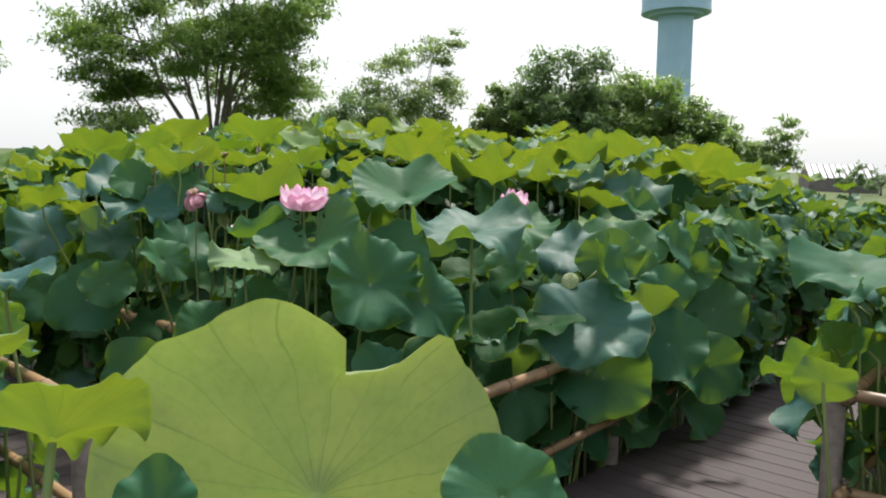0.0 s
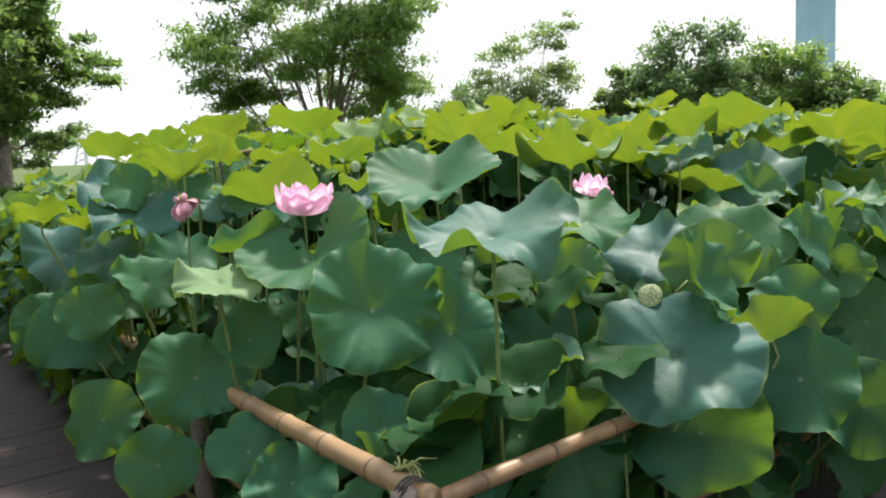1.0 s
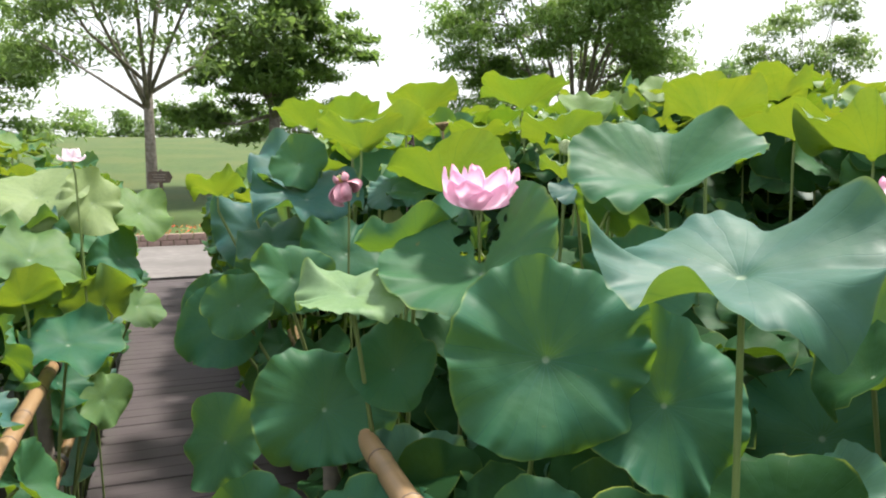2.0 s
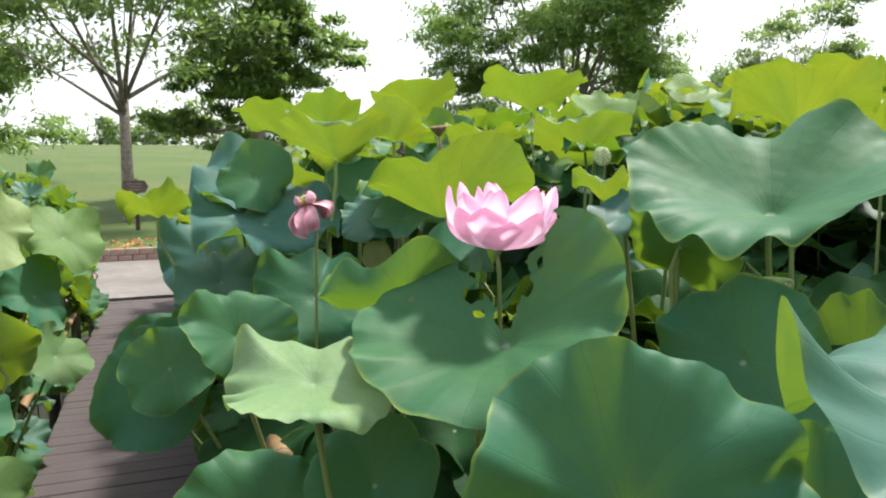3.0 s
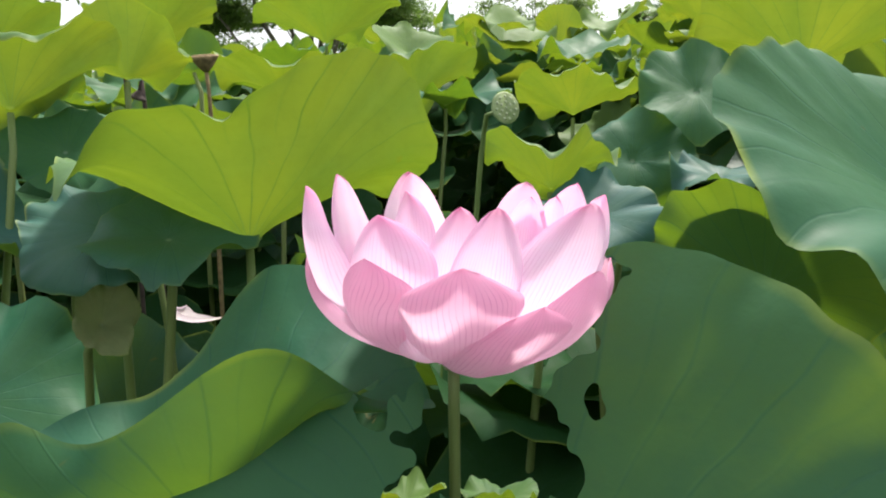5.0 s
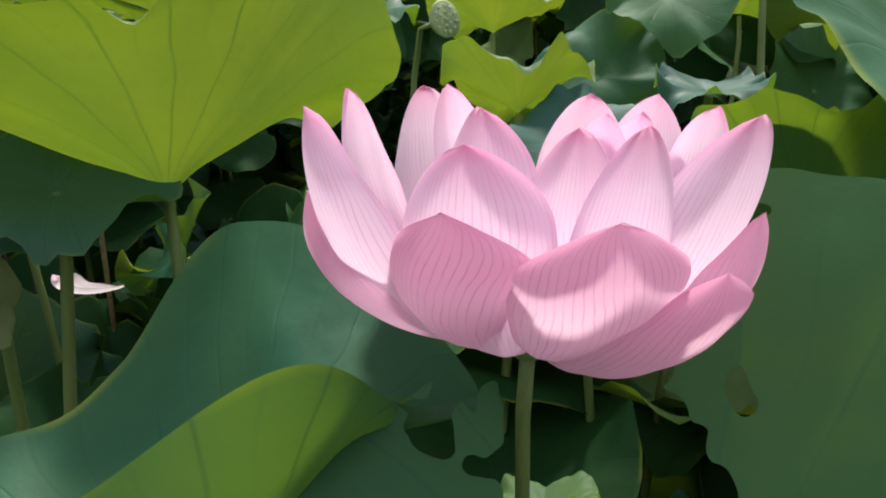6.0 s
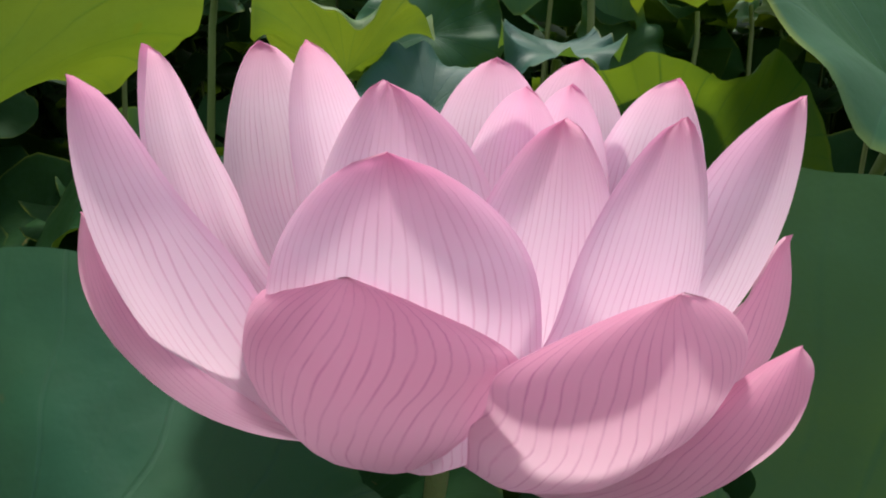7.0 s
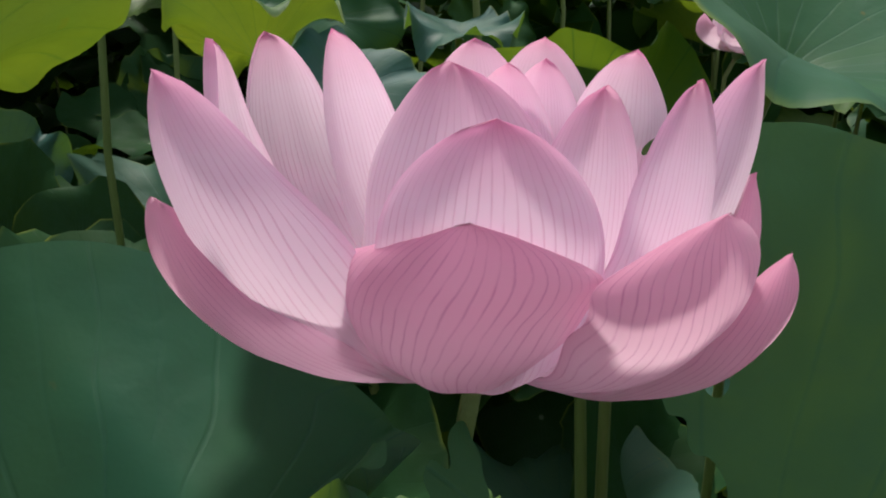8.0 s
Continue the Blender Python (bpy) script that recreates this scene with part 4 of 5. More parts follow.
lotus_leaf(-1.787, 3.699, 1.180, 0.168, 35, 318, cup=0.15, wave=0.081)
lotus_leaf(-1.721, 3.815, 1.541, 0.141, 60, 314, cup=0.12, wave=0.057)
lotus_leaf(-1.837, 3.840, 1.520, 0.199, 34, 316, cup=0.16, wave=0.069, tone=0.3)
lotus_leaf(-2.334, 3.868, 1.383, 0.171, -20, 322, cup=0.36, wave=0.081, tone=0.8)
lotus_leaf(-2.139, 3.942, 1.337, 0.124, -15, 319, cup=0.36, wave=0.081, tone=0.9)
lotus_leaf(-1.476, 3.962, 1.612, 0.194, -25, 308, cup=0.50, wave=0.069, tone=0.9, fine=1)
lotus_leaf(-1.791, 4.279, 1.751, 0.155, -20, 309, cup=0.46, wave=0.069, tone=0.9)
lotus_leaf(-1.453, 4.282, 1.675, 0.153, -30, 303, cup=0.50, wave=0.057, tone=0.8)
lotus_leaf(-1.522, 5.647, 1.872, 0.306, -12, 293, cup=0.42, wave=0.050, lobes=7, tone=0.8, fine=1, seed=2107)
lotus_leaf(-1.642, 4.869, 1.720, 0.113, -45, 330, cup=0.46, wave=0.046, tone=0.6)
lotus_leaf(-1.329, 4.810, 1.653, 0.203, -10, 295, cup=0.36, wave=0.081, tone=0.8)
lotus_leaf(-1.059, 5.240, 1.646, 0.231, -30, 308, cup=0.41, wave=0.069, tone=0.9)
lotus_leaf(-0.960, 3.643, 1.436, 0.113, 20, 301, cup=0.1, wave=0.069)
lotus_leaf(-0.491, 4.009, 1.478, 0.108, -23, 277, cup=0.46, wave=0.081, tone=0.9, fine=1)
lotus_leaf(-0.362, 4.159, 1.515, 0.116, 50, 271, cup=0.1, wave=0.057)
lotus_leaf(-0.413, 3.902, 1.446, 0.097, 35, 274, cup=0.15, wave=0.069)
lotus_leaf(-0.219, 3.762, 1.395, 0.103, -37, 279, cup=0.44, wave=0.081, tone=0.6, fine=1)
lotus_leaf(-0.231, 4.004, 1.499, 0.080, 12, 265, cup=0.15, wave=0.115, lobes=9)
lotus_leaf(-0.260, 4.158, 1.633, 0.105, 45, 267, cup=0.12, wave=0.057)
lotus_leaf(-0.048, 4.381, 1.688, 0.226, -25, 260, cup=0.46, wave=0.069, tone=0.9, fine=1)
lotus_leaf(-0.520, 4.953, 1.595, 0.178, -17, 275, cup=0.41, wave=0.069, tone=0.9)
lotus_leaf(-0.940, 5.189, 1.626, 0.220, 0, 283, cup=0.2, wave=0.092, lobes=9, tone=0.5)
lotus_leaf(-1.440, 4.051, 1.524, 0.117, 45, 306, cup=0.1, wave=0.057)
lotus_leaf(0.945, 3.857, 1.164, 0.244, 35, 269, cup=0.1, wave=0.081, lobes=8)
lotus_leaf(1.279, 3.939, 1.174, 0.267, 45, 264, cup=0.15, wave=0.057, tone=0.5)
lotus_leaf(0.667, 3.665, 1.319, 0.213, 28, 274, cup=0.12, wave=0.081, tone=0.4)
lotus_leaf(0.619, 3.287, 1.152, 0.139, 65, 275, cup=0.1, wave=0.069)
lotus_leaf(1.378, 3.460, 0.855, 0.199, -60, 291, cup=0.15, wave=0.069, tone=0.9)
lotus_leaf(1.475, 3.576, 0.982, 0.170, 60, 280, cup=0.1, wave=0.057)
lotus_leaf(1.089, 3.052, 0.612, 0.239, 70, 266, cup=0.1, wave=0.057)
lotus_leaf(0.654, 2.971, 0.552, 0.231, 70, 275, cup=0.1, wave=0.057)
lotus_leaf(0.032, 2.726, 0.694, 0.158, 50, 290, cup=0.1, wave=0.069)
lotus_leaf(-0.498, 2.731, 0.585, 0.155, 45, 300, cup=0.1, wave=0.057)
lotus_leaf(-0.262, 2.592, 0.537, 0.161, 55, 297, cup=0.1, wave=0.057)
lotus_leaf(-0.842, 2.675, 0.533, 0.153, 75, 306, cup=0.1, wave=0.057)
lotus_leaf(-1.291, 2.953, 0.594, 0.175, 65, 279, cup=0.15, wave=0.057)
lotus_leaf(-1.799, 3.415, 0.865, 0.223, 60, 291, cup=0.15, wave=0.057)
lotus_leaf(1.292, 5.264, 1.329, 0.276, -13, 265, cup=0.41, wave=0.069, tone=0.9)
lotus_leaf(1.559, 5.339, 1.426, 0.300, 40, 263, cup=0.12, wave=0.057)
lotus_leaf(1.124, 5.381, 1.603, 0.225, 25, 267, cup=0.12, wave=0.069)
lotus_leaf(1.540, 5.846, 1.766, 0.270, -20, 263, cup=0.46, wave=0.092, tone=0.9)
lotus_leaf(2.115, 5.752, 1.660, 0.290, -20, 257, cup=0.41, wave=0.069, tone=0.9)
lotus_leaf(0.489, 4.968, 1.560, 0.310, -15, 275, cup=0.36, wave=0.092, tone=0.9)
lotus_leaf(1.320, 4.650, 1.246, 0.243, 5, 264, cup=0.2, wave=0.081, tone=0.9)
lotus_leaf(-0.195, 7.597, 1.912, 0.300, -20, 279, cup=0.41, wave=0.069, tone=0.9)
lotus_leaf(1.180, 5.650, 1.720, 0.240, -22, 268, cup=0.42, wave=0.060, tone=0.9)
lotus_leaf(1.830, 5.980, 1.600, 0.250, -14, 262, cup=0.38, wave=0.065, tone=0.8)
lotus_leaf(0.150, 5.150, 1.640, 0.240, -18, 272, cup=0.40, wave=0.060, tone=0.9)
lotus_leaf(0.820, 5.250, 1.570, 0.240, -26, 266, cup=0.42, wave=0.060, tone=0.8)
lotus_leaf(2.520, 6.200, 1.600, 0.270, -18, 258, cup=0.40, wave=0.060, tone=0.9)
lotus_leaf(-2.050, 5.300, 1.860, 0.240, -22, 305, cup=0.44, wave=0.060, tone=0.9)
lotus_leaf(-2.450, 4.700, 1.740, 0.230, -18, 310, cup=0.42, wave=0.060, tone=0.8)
lotus_leaf(1.784, 4.764, 1.052, 0.237, 50, 259, cup=0.1, wave=0.057)
lotus_leaf(1.477, 3.407, 0.717, 0.219, 60, 269, cup=0.1, wave=0.057)
lotus_leaf(1.754, 3.616, 0.554, 0.212, 70, 276, cup=0.1, wave=0.057)
lotus_leaf(1.901, 4.173, 0.786, 0.226, 60, 276, cup=0.1, wave=0.057)
lotus_leaf(2.135, 5.316, 1.157, 0.325, 45, 256, cup=0.1, wave=0.057)
lotus_leaf(0.302, 0.432, 1.100, 0.345, -76, 296, cup=0.10, wave=0.035, lobes=4, spin=0, notch=0.0, tone=1.2, fine=1, seed=1074, bite=(0.09, 0.67, 0.66), label="broad pale lotus leaf with a square bite in its rim")
lotus_leaf(0.020, 0.184, 1.268, 0.118, -40, 287, cup=0.3, wave=0.081, tone=0.9, fine=1)
lotus_leaf(0.159, 0.178, 1.186, 0.054, 50, 295, cup=0.3, wave=0.046)
lotus_leaf(0.606, 0.250, 1.186, 0.085, 45, 279, cup=0.15, wave=0.069, fine=1)
lotus_leaf(-0.181, 0.332, 1.337, 0.062, -40, 306, cup=0.2, wave=0.057, tone=0.9)
lotus_leaf(2.254, 3.056, 1.162, 0.285, 20, 247, cup=0.2, wave=0.069, tone=0.6)
lotus_leaf(1.815, 2.239, 0.844, 0.113, -75, 248, cup=0.1, wave=0.057, tone=0.9)
lotus_leaf(-2.690, 3.139, 1.403, 0.219, 30, 332, cup=0.15, wave=0.081, tone=1.2)
lotus_leaf(-2.575, 3.336, 1.366, 0.169, 70, 8, cup=0.1, wave=0.069, tone=1.2)
lotus_leaf(-2.878, 3.799, 1.278, 0.187, 45, 355, cup=0.1, wave=0.069, tone=0.8)
lotus_leaf(-2.354, 2.905, 1.167, 0.220, 40, 3, cup=0.15, wave=0.069, tone=0.7)
lotus_leaf(-2.306, 3.180, 0.945, 0.191, -60, 8, cup=0.1, wave=0.069, tone=0.7)
lotus_leaf(-2.026, 2.851, 0.868, 0.192, 30, 351, cup=0.1, wave=0.081, tone=0.5)
lotus_leaf(-2.637, 3.587, 0.827, 0.146, 50, 6, cup=0.1, wave=0.069, tone=0.7)
lotus_leaf(-2.814, 3.621, 1.053, 0.180, 55, 17, cup=0.1, wave=0.069, tone=0.4)
lotus_leaf(-2.128, 2.743, 1.044, 0.180, -35, 354, cup=0.26, wave=0.069, tone=0.8)
lotus_leaf(-2.127, 3.043, 0.577, 0.123, 65, 359, cup=0.1, wave=0.069, tone=0.7)
lotus_leaf(0.005, 3.386, 1.205, 0.180, 55, 262, cup=0.1, wave=0.057, fine=1)
lotus_leaf(-0.575, 3.420, 1.215, 0.042, -19, 287, cup=0.46, wave=0.081, tone=0.9, fine=1)
lotus_leaf(-0.489, 3.442, 1.215, 0.043, -21, 281, cup=0.46, wave=0.081, tone=0.9, fine=1)
lotus_leaf(-0.430, 3.235, 1.220, 0.268, 33, 264, cup=0.40, wave=0.045, lobes=6, fine=1, tone=0.5, holes=1, spin=0, notch=0.03, label="broad green lotus leaf, torn and eaten full of holes", seed=1431)
lotus_leaf(-0.700, 3.270, 1.262, 0.200, 0, 0, lobes=5, tone=0.45, fine=1, spin=126.5, notch=0.0, crease=0.28, label="broad lotus leaf folded up along its middle, brown at one tip", seed=1448)
lotus_leaf(-0.868, 3.690, 1.436, 0.270, -22, 300, cup=0.42, wave=0.045, lobes=5, tone=0.95, fine=1, spin=-8, notch=0.24, seed=1465)
lotus_leaf(-1.074, 3.673, 1.439, 0.128, 34, 285, cup=0.06, wave=0.06, lobes=5, fine=1)
lotus_leaf(-0.205, 3.720, 1.384, 0.150, -62, 262, cup=0.20, wave=0.06, lobes=5, tone=0.6, fine=1)
lotus_leaf(-1.091, 3.667, 1.302, 0.055, 58, 335, cup=0.4, wave=0.05, lobes=5, tone=2.0, fine=1, label="small withered grey-green lotus leaf hanging in the shade")
lotus_leaf(-2.700, 4.450, 1.130, 0.270, 50, 312, cup=0.15, wave=0.07, tone=0.3)
lotus_leaf(-2.330, 3.900, 0.800, 0.220, 64, 310, cup=0.15, wave=0.07)
lotus_leaf(-1.840, 3.800, 1.010, 0.225, 58, 312, cup=0.12, wave=0.07, tone=0.45, lobes=8, fine=1)
fallen_petal(-1.010, 3.870, 1.262, 190, 10)
# ---- the rest of the beds ----
VARIANTS = [blade_mesh(0.2, random.Random(k).uniform(0.18, 0.50), random.Random(k + 50).uniform(0.06, 0.12), 5 + k % 5, (0.1, 0.45, 0.1, 0.45, 0.1, 0.8)[k % 6], 900 + k, 0) for k in range(18)]
SHADED = [v for v in VARIANTS if v.materials[0] != LEAF_LIT]
GREENER = [v for v in SHADED if v.materials[0] == LEAF_MID] * 3 + SHADED
# high leaves draw the painted sunlit colour more often
HIGH = [v for v in VARIANTS if v.materials[0] != LEAF] + [v for v in VARIANTS if v.materials[0] == LEAF_LIT] * 2
frnd = random.Random(77)
TRACK = [eye for _, eye, _, _ in PATH]
ROOM = [(x, y, z) for x, y, z in TRACK]


def clear_of_path(x, y, z, r):
    """Keeps a leaf off the way that the viewer takes."""
    for (ax, ay, az), (bx, by, bz) in zip(ROOM, ROOM[1:]):
        for k in range(5):
            t = k / 4
            px, py, pz = ax + (bx - ax) * t, ay + (by - ay) * t, az + (bz - az) * t
            if (px - x) ** 2 + (py - y) ** 2 < (r + 0.22) ** 2 and z + r > pz - 0.35:
                return False
    return True


def canopy(s, r):
    edge = min(s, r)
    return 1.22 + 0.38 * smooth01(0.0, 1.0, edge) + 0.36 * smooth01(0.9, 3.0, edge)


def fill_leaf(s, r, z, size, tilt, heading, heap, plain=False):
    p = on(s, r, z)
    if not clear_of_path(p.x, p.y, p.z, size):
        return
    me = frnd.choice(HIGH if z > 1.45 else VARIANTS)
    # steep leaves mostly skip the blue that paints reflected sky
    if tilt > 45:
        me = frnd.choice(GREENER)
    elif plain and me.materials[0] == LEAF_LIT:
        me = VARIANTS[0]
    if heap is None and len(LEAVES) - len(middle) < 296:
        lotus_leaf(p.x, p.y, p.z, 0.2, tilt, heading, mesh=me, scale=size / 0.2)
    else:
        m, nrm = leaf_pose(p.x, p.y, p.z, tilt, heading, frnd.uniform(0, 360))
        far.append((me, m @ Matrix.Diagonal((size / 0.2, size / 0.2, size / 0.2, 1)), p, nrm))


def too_close(p, size, k=0.75):
    return any((p.x - x) ** 2 + (p.y - y) ** 2 + (p.z - z) ** 2 < (k * (size + r)) ** 2 for x, y, z, r in LEAVES)


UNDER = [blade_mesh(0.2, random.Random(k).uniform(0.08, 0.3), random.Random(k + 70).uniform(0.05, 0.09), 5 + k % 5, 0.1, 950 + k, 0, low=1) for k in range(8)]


# the lower leaves carry their shade in the colour
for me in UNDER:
    me.materials[0] = LEAF_SHADE


def understory(s0, s1, r0, r1, step, cap):
    """Leaves standing in the shade below the top layer."""
    n, m = int((s1 - s0) / step), int((r1 - r0) / step)
    for i in range(n):
        for j in range(m):
            s, r = s0 + (i + frnd.uniform(0, 1)) * step, r0 + (j + frnd.uniform(0, 1)) * step
            for k in range(3):
                z = cap(s, r) * (0.30 + 0.26 * k + frnd.uniform(-0.1, 0.1))
                size = frnd.uniform(0.12, 0.21)
                p = on(s + frnd.uniform(-0.1, 0.1), r + frnd.uniform(-0.1, 0.1), z)
                if s < 2.6 and r < 0.4 and z > 0.72:
                    continue
                if too_close(p, size, 0.42) or not clear_of_path(p.x, p.y, p.z, size):
                    continue
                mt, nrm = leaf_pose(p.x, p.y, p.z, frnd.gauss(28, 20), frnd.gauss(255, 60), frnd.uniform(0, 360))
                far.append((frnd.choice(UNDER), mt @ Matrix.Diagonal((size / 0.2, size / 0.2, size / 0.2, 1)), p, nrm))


near, far, middle = 0, [], []
# main bed
for i in range(1500):
    s, r = frnd.uniform(0.12, 9.3), frnd.uniform(0.12, 8.0)
    top = canopy(s, r) * frnd.uniform(0.84, 1.05)
    layer = frnd.random()
    z = top if layer < 0.5 else top * frnd.uniform(0.45, 0.95)
    size = frnd.uniform(0.13, 0.25)
    p = on(s, r, z)
    inside = s < 3.2 and r < 2.6
    if s < 2.6 and r < 0.55 and z > 0.6:
        continue
    if inside and z > (1.12 if r > 0.85 else 0.85):
        continue
    if too_close(p, size, 0.6):
        continue
    tilt = frnd.gauss(2, 24) if z > top * 0.9 else frnd.gauss(35, 22)
    heading = frnd.gauss(255, 50)
    if min(s, r) < 2.4 and max(s, r) < 5 and near < 60:
        fill_leaf(s, r, z, size, tilt, heading, None)
        near += 1
    else:
        fill_leaf(s, r, z, size, tilt, heading, far)
# a middle layer that closes the gaps behind the leaves by the rails
for i in range(240):
    s, r = frnd.uniform(0.1, 3.3), frnd.uniform(0.35, 2.6)
    z, size = frnd.uniform(0.40, 1.0 if r > 1.2 else 0.75), frnd.uniform(0.12, 0.19)
    p = on(s, r, z)
    if too_close(p, size, 0.48) or not clear_of_path(p.x, p.y, p.z, size):
        continue
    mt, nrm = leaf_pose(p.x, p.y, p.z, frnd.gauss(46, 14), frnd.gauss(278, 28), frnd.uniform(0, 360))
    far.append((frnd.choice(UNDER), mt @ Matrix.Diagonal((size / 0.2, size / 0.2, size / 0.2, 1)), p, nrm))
    LEAVES.append((p.x, p.y, p.z, size * 0.6))
    middle.append(p)
# leaves hanging over the rails
for along in (0, 1, 2, 3):
    for i in range(380 if along < 2 else 190):
        u = frnd.uniform(0.3, 9.2 if along % 2 == 0 else 8.0)
        z = frnd.uniform(0.12, 1.2)
        out = frnd.uniform(-0.06, 0.14) if along < 2 else frnd.uniform(-0.22, 0.10)
        if along > 1:
            u = frnd.uniform(1.3, 8.0)
        s, r = ((u, out), (out, u), (u, -WALK - out), (-WALK - out, u))[along]
        p = on(s, r, z)
        size = frnd.uniform(0.11, 0.21)
        if too_close(p, size, 0.55) or (along == 0 and u < 2.6 and (z > 0.6 or out < 0.06)) or (along == 1 and u < 1.2 and (z > 0.55 or out < 0.06)):
            continue
        d = (-B, -A, B, A)[along]
        heading = math.degrees(math.atan2(d.y, d.x)) + frnd.gauss(0, 22)
        fill_leaf(s, r, z, size, frnd.uniform(45, 82), heading, None if u < 2.8 else far, True)
# bed on the far side of the boardwalk to the lawn
for i in range(520):
    s, r = frnd.uniform(0.2, 9.2), -WALK - 0.02 - abs(frnd.gauss(0, 1.4)) + 0.1
    if s < 1.2 and r > -2.3:
        continue
    z = (1.18 + 0.42 * smooth01(0, 0.7, -WALK - r)) * frnd.uniform(0.35, 1.08)
    size = frnd.uniform(0.12, 0.22)
    p = on(s, r, z)
    if too_close(p, size, 0.55):
        continue
    edge = r > -WALK - 0.25
    heading = math.degrees(math.atan2(B.y, B.x)) + frnd.gauss(0, 35) if edge else frnd.uniform(0, 360)
    fill_leaf(s, r, z, size, frnd.uniform(40, 80) if edge and z < 1.0 else frnd.gauss(10, 22), heading, None if s < 2.8 and r > -2.0 else far)
# bed beyond the other boardwalk
for i in range(520):
    r, s = frnd.uniform(1.4, 8.0), -WALK + 0.0 - abs(frnd.gauss(0, 1.6)) + 0.1
    z = (1.18 + 0.42 * smooth01(0, 0.7, -WALK - s)) * frnd.uniform(0.35, 1.08)
    size = frnd.uniform(0.12, 0.22)
    p = on(s, r, z)
    if too_close(p, size, 0.55):
        continue
    edge = s > -WALK - 0.25
    heading = math.degrees(math.atan2(A.y, A.x)) + frnd.gauss(0, 35) if edge else frnd.uniform(0, 360)
    fill_leaf(s, r, z, size, frnd.uniform(40, 80) if edge and z < 1.0 else frnd.gauss(10, 22), heading, None if r < 2.4 else far)


understory(0.05, 6.5, 0.05, 6.5, 0.225, lambda s, r: (1.2 if r > 0.85 else 0.95) if s < 3.2 and r < 2.6 else canopy(s, r))
understory(0.9, 8.0, -4.6, -WALK - 0.1, 0.29, lambda s, r: 1.35)
understory(-4.6, -WALK - 0.1, 1.4, 8.0, 0.29, lambda s, r: 1.35)
understory(-1.05, 1.0, -3.4, -1.5, 0.35, lambda s, r: 0.9)


def join_far(items):
    """Leaves past counting, as one sheet of real leaves with their stalks."""
    vs, fs, uv, ix = [], [], [], []
    kinds = [LEAF, LEAF_MID, LEAF_LIT, LEAF_SHADE]
    cache = {}
    for me, m, p, nrm in items:
        if me.name not in cache:
            lay = me.uv_layers[0].data
            u = np.zeros((len(me.vertices), 2), dtype=np.float32)
            for lp in me.loops:
                u[lp.vertex_index] = lay[lp.index].uv
            cache[me.name] = (np.array([v.co for v in me.vertices]), [tuple(q.vertices) for q in me.polygons], u)
        co, faces, u = cache[me.name]
        mm = np.array(m)
        w = co @ mm[:3, :3].T + mm[:3, 3]
        o = len(vs)
        vs += [tuple(x) for x in w]
        fs += [tuple(k + o for k in f) for f in faces]
        ix += [kinds.index(me.materials[0])] * len(faces)
        uv += [tuple(x) for x in u]
    me = mesh_of("far_leaves", vs, fs, kinds, uv, mat_index=ix)
    tagged(new("lotus_leaves_beyond", me), "dense mass of green lotus leaves farther into the beds", "lotus leaves", kind="stuff")
    bits = [tube_data([(p.x + 0.05, p.y, -0.42), (p.x, p.y, p.z)], 0.0055, 5, False) for k, (_, _, p, _) in enumerate(items) if k % 12 == 0]
    v, f = joined(bits)
    tagged(new("lotus_stalks_beyond", mesh_of("far_stalks", v, f, STALK)), "crowd of upright green lotus stalks under the leaves", "stalks", kind="stuff")


join_far(far)

# ---- fences ----
EAST_S, EAST_R = -1.235, 1.24
fence("weathered bamboo rail along the main lotus bed", [on(0, 0.02), on(9.3, 0.02)], first=0, thick=0.036, top=0.695, ahead=0.05)
fence("weathered bamboo rail turning the corner of the bed", [on(0.0, 0.0), on(0.0, 8.0)], first=1, rise=-0.085, ahead=-0.02)
fence("bamboo rail on the far side of the boardwalk", [on(0.7, -1.0), on(9.3, -1.04)])
fence("bamboo rail with a stout corner post", [on(EAST_S, EAST_R), on(EAST_S, 8.0)])
fence("short bamboo rail running off from the corner post", [on(EAST_S, EAST_R), on(-4.6, EAST_R)], first=1)


def straw_tie(x, y, z):
    """A twist of straw knotted round the crossing poles, its ends sticking out."""
    rnd = random.Random(8)
    root = tagged(empty("straw_tie", (x, y, z)), "green and straw-coloured twist of straw tied round the rail corner", "tie")
    coil = []
    for k in range(49):
        t = k * math.pi / 8
        coil.append((0.040 * math.cos(t) + 0.0004 * k, 0.020 * math.sin(t) + 0.0006 * (k - 24), 0.040 * math.sin(t)))
    part("knot", tube("knot", coil, [0.004] * 49, STRAW, 5), root)
    for k in range(9):
        a, up = rnd.uniform(0, 6.28), rnd.uniform(0.3, 1.0)
        d = Vector((math.cos(a), math.sin(a), up)).normalized() * rnd.uniform(0.05, 0.11)
        part("straw", tube("straw", [(0, 0, 0.03), d * 0.55 + Vector((0, 0, 0.035)), d + Vector((0, 0, 0.01 - 0.02 * rnd.random()))], [0.0035, 0.003, 0.001], STRAW, 4), root)


STRAW = simple("straw", (0.16, 0.20, 0.05), (0.34, 0.32, 0.14), 40.0, 0.8, 0.3, 0.002)
KNOT = on(0.09, 0.02)
straw_tie(KNOT.x, KNOT.y, 0.70)


# ---- trees and distance ----
tree("broad_tree", "large spreading broadleaf tree with dark gaps in its crown", (-10.8, 28.0, 0.9), 11.0, 4.6, 2.2, 0.26, 62000, 0.12, GREEN_A, 11, clumps=220, fork=0.14, flat=0.40, spread=0.50, fill=34)
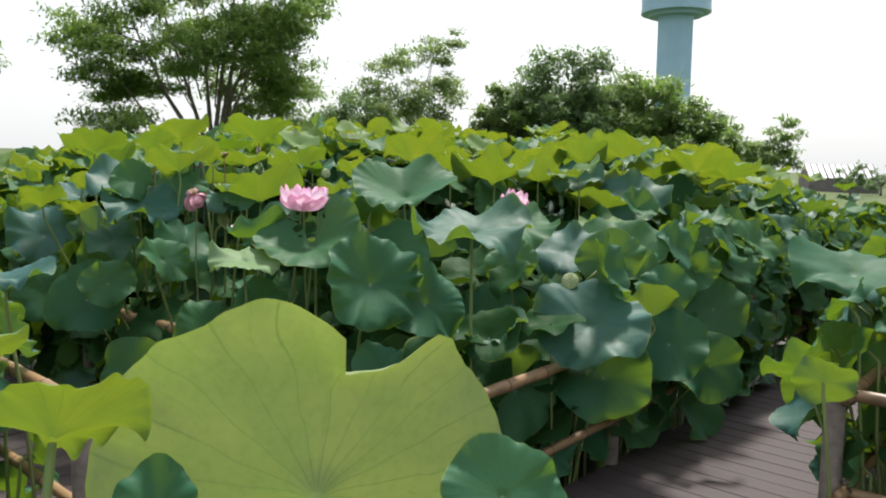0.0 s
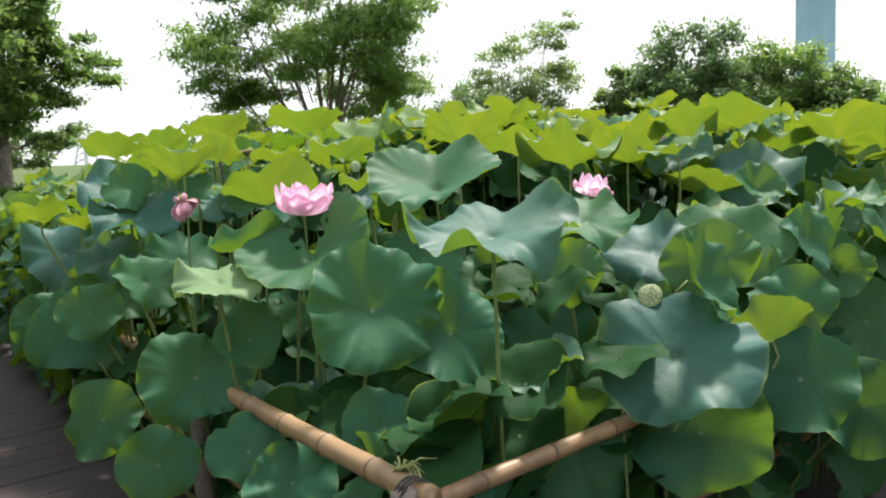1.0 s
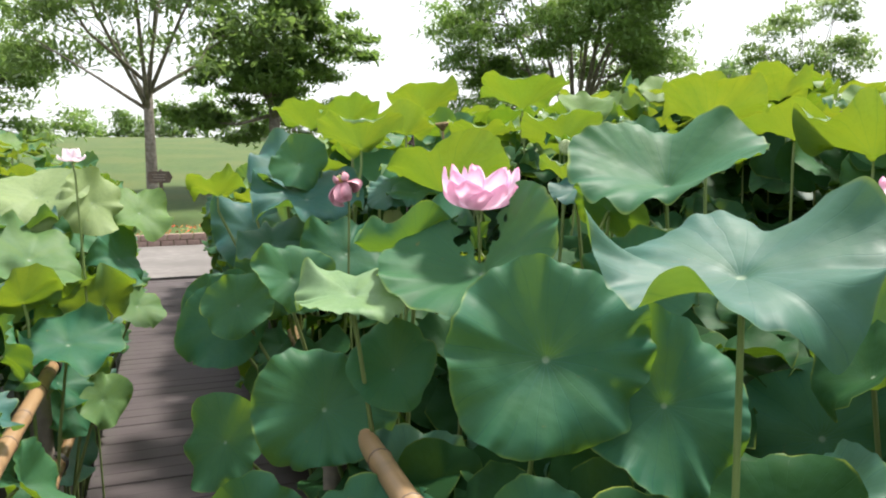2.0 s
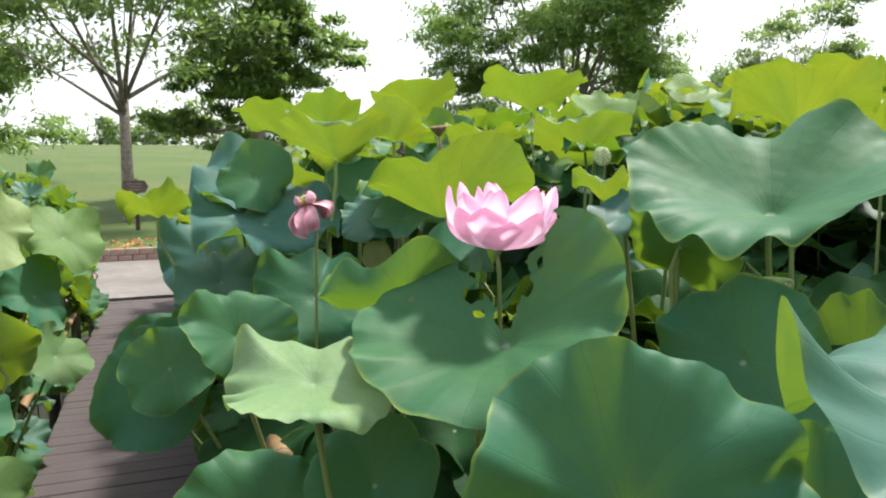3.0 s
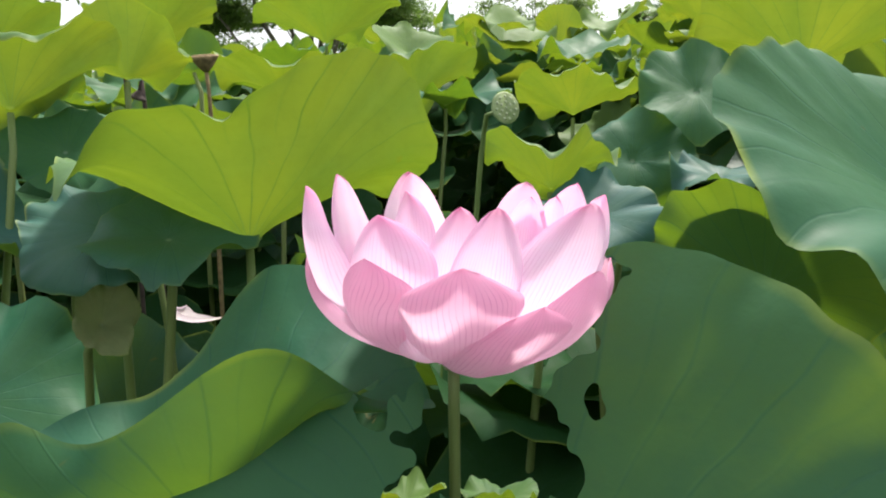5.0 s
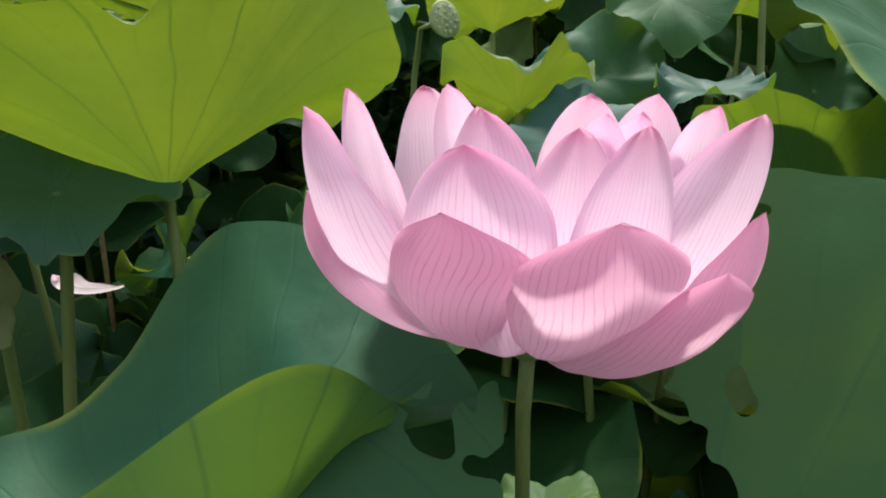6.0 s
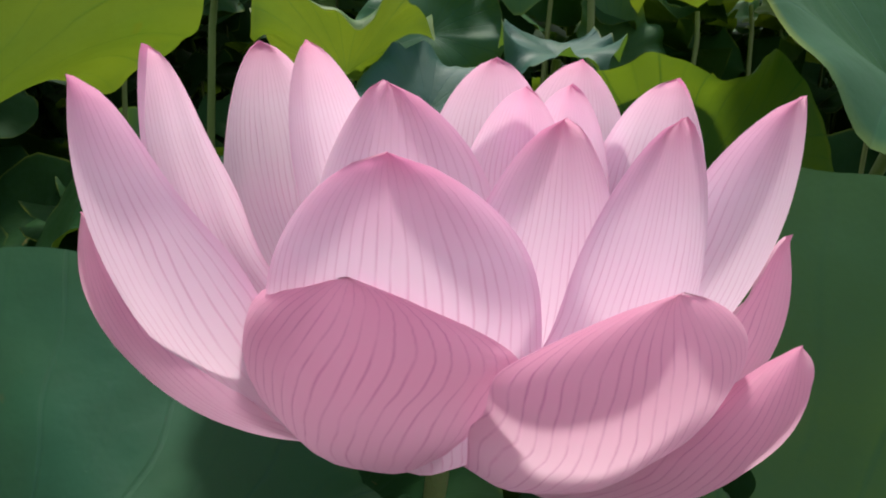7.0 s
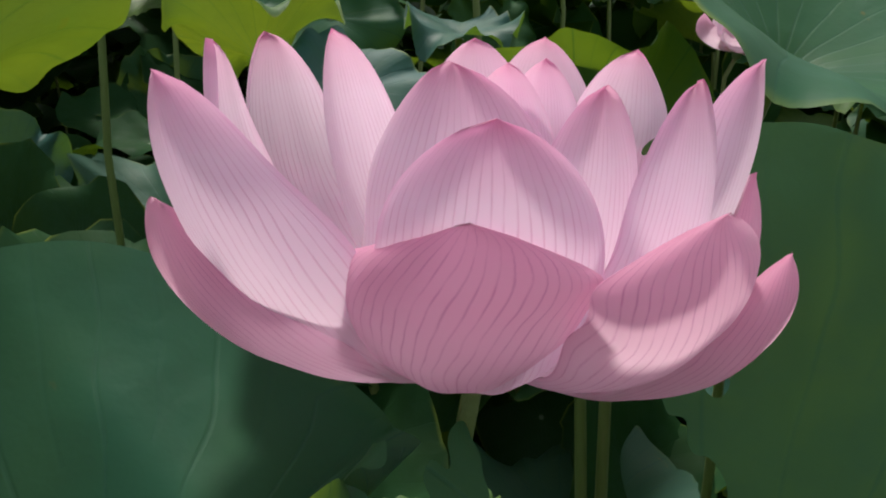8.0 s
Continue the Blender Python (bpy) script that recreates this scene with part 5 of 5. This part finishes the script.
tree("young_tree", "slender pale-green tree with an open crown", (-3.7, 33.0, 0.5), 7.3, 2.3, 3.0, 0.10, 11000, 0.11, GREEN_B, 12, clumps=52, fork=0.30, fill=26)
tree("young_tree", "tree on the lawn with a forked grey trunk", (-15.9, 13.5, 0.25), 9.6, 4.1, 3.2, 0.135, 15000, 0.12, GREEN_B, 13, clumps=110, fork=0.34, fill=24)
tree("broad_tree", "dense dark tree standing on the lawn", (-17.3, 19.2, 0.4), 8.6, 3.0, 0.5, 0.2, 36000, 0.13, GREEN_A, 14, clumps=110, flat=0.35, spread=0.5, fill=80)
for x, y, h, rx, sd, mat in ((2.8, 45, 9.2, 3.7, 21, GREEN_C), (7.4, 46, 7.7, 3.3, 22, GREEN_A), (0.3, 44, 6.9, 2.1, 23, GREEN_B), (10.8, 47, 6.5, 2.7, 24, GREEN_A), (5.2, 49, 8.2, 3.4, 25, GREEN_C), (14, 55, 5.8, 2.6, 26, GREEN_A)):
    tree("broad_tree", "rounded dark-green tree in the row behind the bed", (x, y, 0.1), h, rx, 0.6, 0.2, 17000, 0.2, mat, sd, flat=0.7, clumps=90, fill=90)
tree("broad_tree", "tree with an airy crown at the end of the row", (19.5, 60, 0.1), 5.6, 2.9, 0.8, 0.2, 7500, 0.2, GREEN_A, 27, clumps=50, fill=30)
tree("conifer", "bushy conifer rising behind the leaves", (-7.4, 37.5, 0.3), 5.5, 2.5, 0.3, 0.1, 20000, 0.13, GREEN_C, 28, flat=0.8, clumps=60, fill=70)
tree("broad_tree", "dark tree at the edge of the lawn", (-27.0, 14.2, 0.6), 8.5, 3.4, -1.2, 0.2, 22000, 0.14, GREEN_A, 29, clumps=70, fill=70)
for i in range(5):
    tree("shrub", "rounded green shrub on the crest of the lawn", (-62 + 3.2 * i, 44 + 2.4 * i, 2.0 + 0.1 * i), 3.6 + (i * 37 % 5) * 0.5, 3.0, 0.1, 0.1, 1500, 0.3, GREEN_A, 40 + i, flat=0.7, clumps=30)
for x, y, h in ((30.5, 70, 3.4), (34, 72, 3.0), (38, 74, 3.6), (43, 76, 3.2)):
    tree("conifer", "small dark conifer far beyond the beds", (x, y, 0.0), h, 1.3, 0.2, 0.1, 1500, 0.16, GREEN_C, int(x), flat=0.9, clumps=30)
build_tower(23.2, 112.0)
build_sign((-13.9, 12.25, 0.30), 38)


def build_greenhouse(x, y):
    """A far glass roof with its ridge and bars."""
    root = tagged(empty("greenhouse", (x, y, 0)), "distant greenhouse with a long pale glazed roof", "building")
    w, l, h, e = 7.0, 6.5, 3.1, 1.7
    v = [(-l / 2, -w / 2, 0), (l / 2, -w / 2, 0), (l / 2, w / 2, 0), (-l / 2, w / 2, 0), (-l / 2, -w / 2, e), (l / 2, -w / 2, e), (l / 2, w / 2, e), (-l / 2, w / 2, e), (-l / 2, 0, h), (l / 2, 0, h)]
    part("wall", mesh_of("wall", v[:8] + v[8:], [(0, 1, 5, 4), (2, 3, 7, 6), (1, 2, 6, 9, 5), (3, 0, 4, 8, 7)], PAVING, smooth=False), root)
    part("roof", mesh_of("roof", [v[4], v[5], v[9], v[8], v[6], v[7]], [(0, 1, 2, 3), (4, 5, 3, 2)], GLAZED, smooth=False), root, "pale glazed roof")
    for i in range(12):
        t = -l / 2 + l * i / 11
        part("bar", tube("bar", [(t, -w / 2, e + 0.05), (t, 0, h + 0.05)], 0.07, POST, 4), root)
    root.rotation_euler = (0, 0, radians(-12))


def build_pylon(x, y, h):
    root = tagged(empty("pylon", (x, y, 0)), "far steel lattice pylon against the sky", "pylon")
    for sx_, sy_ in ((-1, -1), (-1, 1), (1, -1), (1, 1)):
        part("leg", tube("leg", [(sx_ * 3, sy_ * 3, 0), (sx_ * 0.5, sy_ * 0.5, h)], 0.22, STEEL, 4), root)
    for k in range(9):
        z0, z1 = h * k / 9, h * (k + 1) / 9
        a0, a1 = 3 - 2.5 * k / 9, 3 - 2.5 * (k + 1) / 9
        part("brace", tube("brace", [(-a0, -a0, z0), (a1, -a1, z1)], 0.12, STEEL, 4), root)
        part("brace", tube("brace", [(a0, -a0, z0), (-a1, -a1, z1)], 0.12, STEEL, 4), root)
    for z in (0.72, 0.84, 0.96):
        part("arm", tube("arm", [(-5, 0, h * z), (0, 0, h * z + 0.5), (5, 0, h * z)], 0.2, STEEL, 4), root)


STEEL = simple("pylon_steel", (0.45, 0.48, 0.52), (0.52, 0.55, 0.58), 2.0, 0.5)
GLAZED = simple("glazed_roof", (0.60, 0.66, 0.70), (0.70, 0.75, 0.78), 0.8, 0.15, 0.05)
build_greenhouse(35.0, 84.0)
build_pylon(-133.0, 165.0, 15.2)


# flowers along the kerb
def flower_bed():
    rnd = random.Random(9)
    verts, faces, idx = [], [], []
    for i in range(2600):
        p = on(13.62 + rnd.random() * 0.5, rnd.uniform(-6, 7), 0.14 + rnd.random() * 0.2)
        a, q = rnd.uniform(0, 6.28), rnd.uniform(0.02, 0.045)
        u, w = Vector((math.cos(a), math.sin(a), 0.4)) * q, Vector((-math.sin(a), math.cos(a), 0.3)) * q * 0.6
        o = len(verts)
        verts += [p - u, p - w, p + u, p + w]
        faces.append((o, o + 1, o + 2, o + 3))
        idx.append(rnd.choice((0, 0, 0, 1, 1, 2)))
    me = mesh_of("blooms", verts, faces, [GREEN_B, RED, ORANGE], smooth=False, mat_index=idx)
    tagged(new("flower_bed", me), "low red and orange bedding flowers behind the kerb", "flower bed", kind="stuff")


RED = simple("bloom_red", (0.45, 0.05, 0.02), (0.55, 0.09, 0.03), 30.0)
ORANGE = simple("bloom_orange", (0.60, 0.22, 0.03), (0.68, 0.30, 0.05), 30.0)
flower_bed()

# ---- pieces: boards and kerb bricks ----
lay_boards(A, -B, on(0, 0.06), -1.2, 10.8, 1.03)
lay_boards(B, -A, on(0.06, 0), 0.0, 8.0, WALK + 0.1)
lay_boards(B, -A, on(0.06, 0), -6.0, 4.72, 3.2)
for i in range(-30, 34):
    for j, z in enumerate((0.052, 0.162)):
        ob = new("brick", kerb_brick)
        ob.parent, ob.matrix_parent_inverse = kerb, kerb.matrix_world.inverted()
        p = on(13.48, i * 0.222 + 0.11 * j, z)
        ob.matrix_basis = pose(p.x, p.y, p.z, 0, 0, ANG_B)
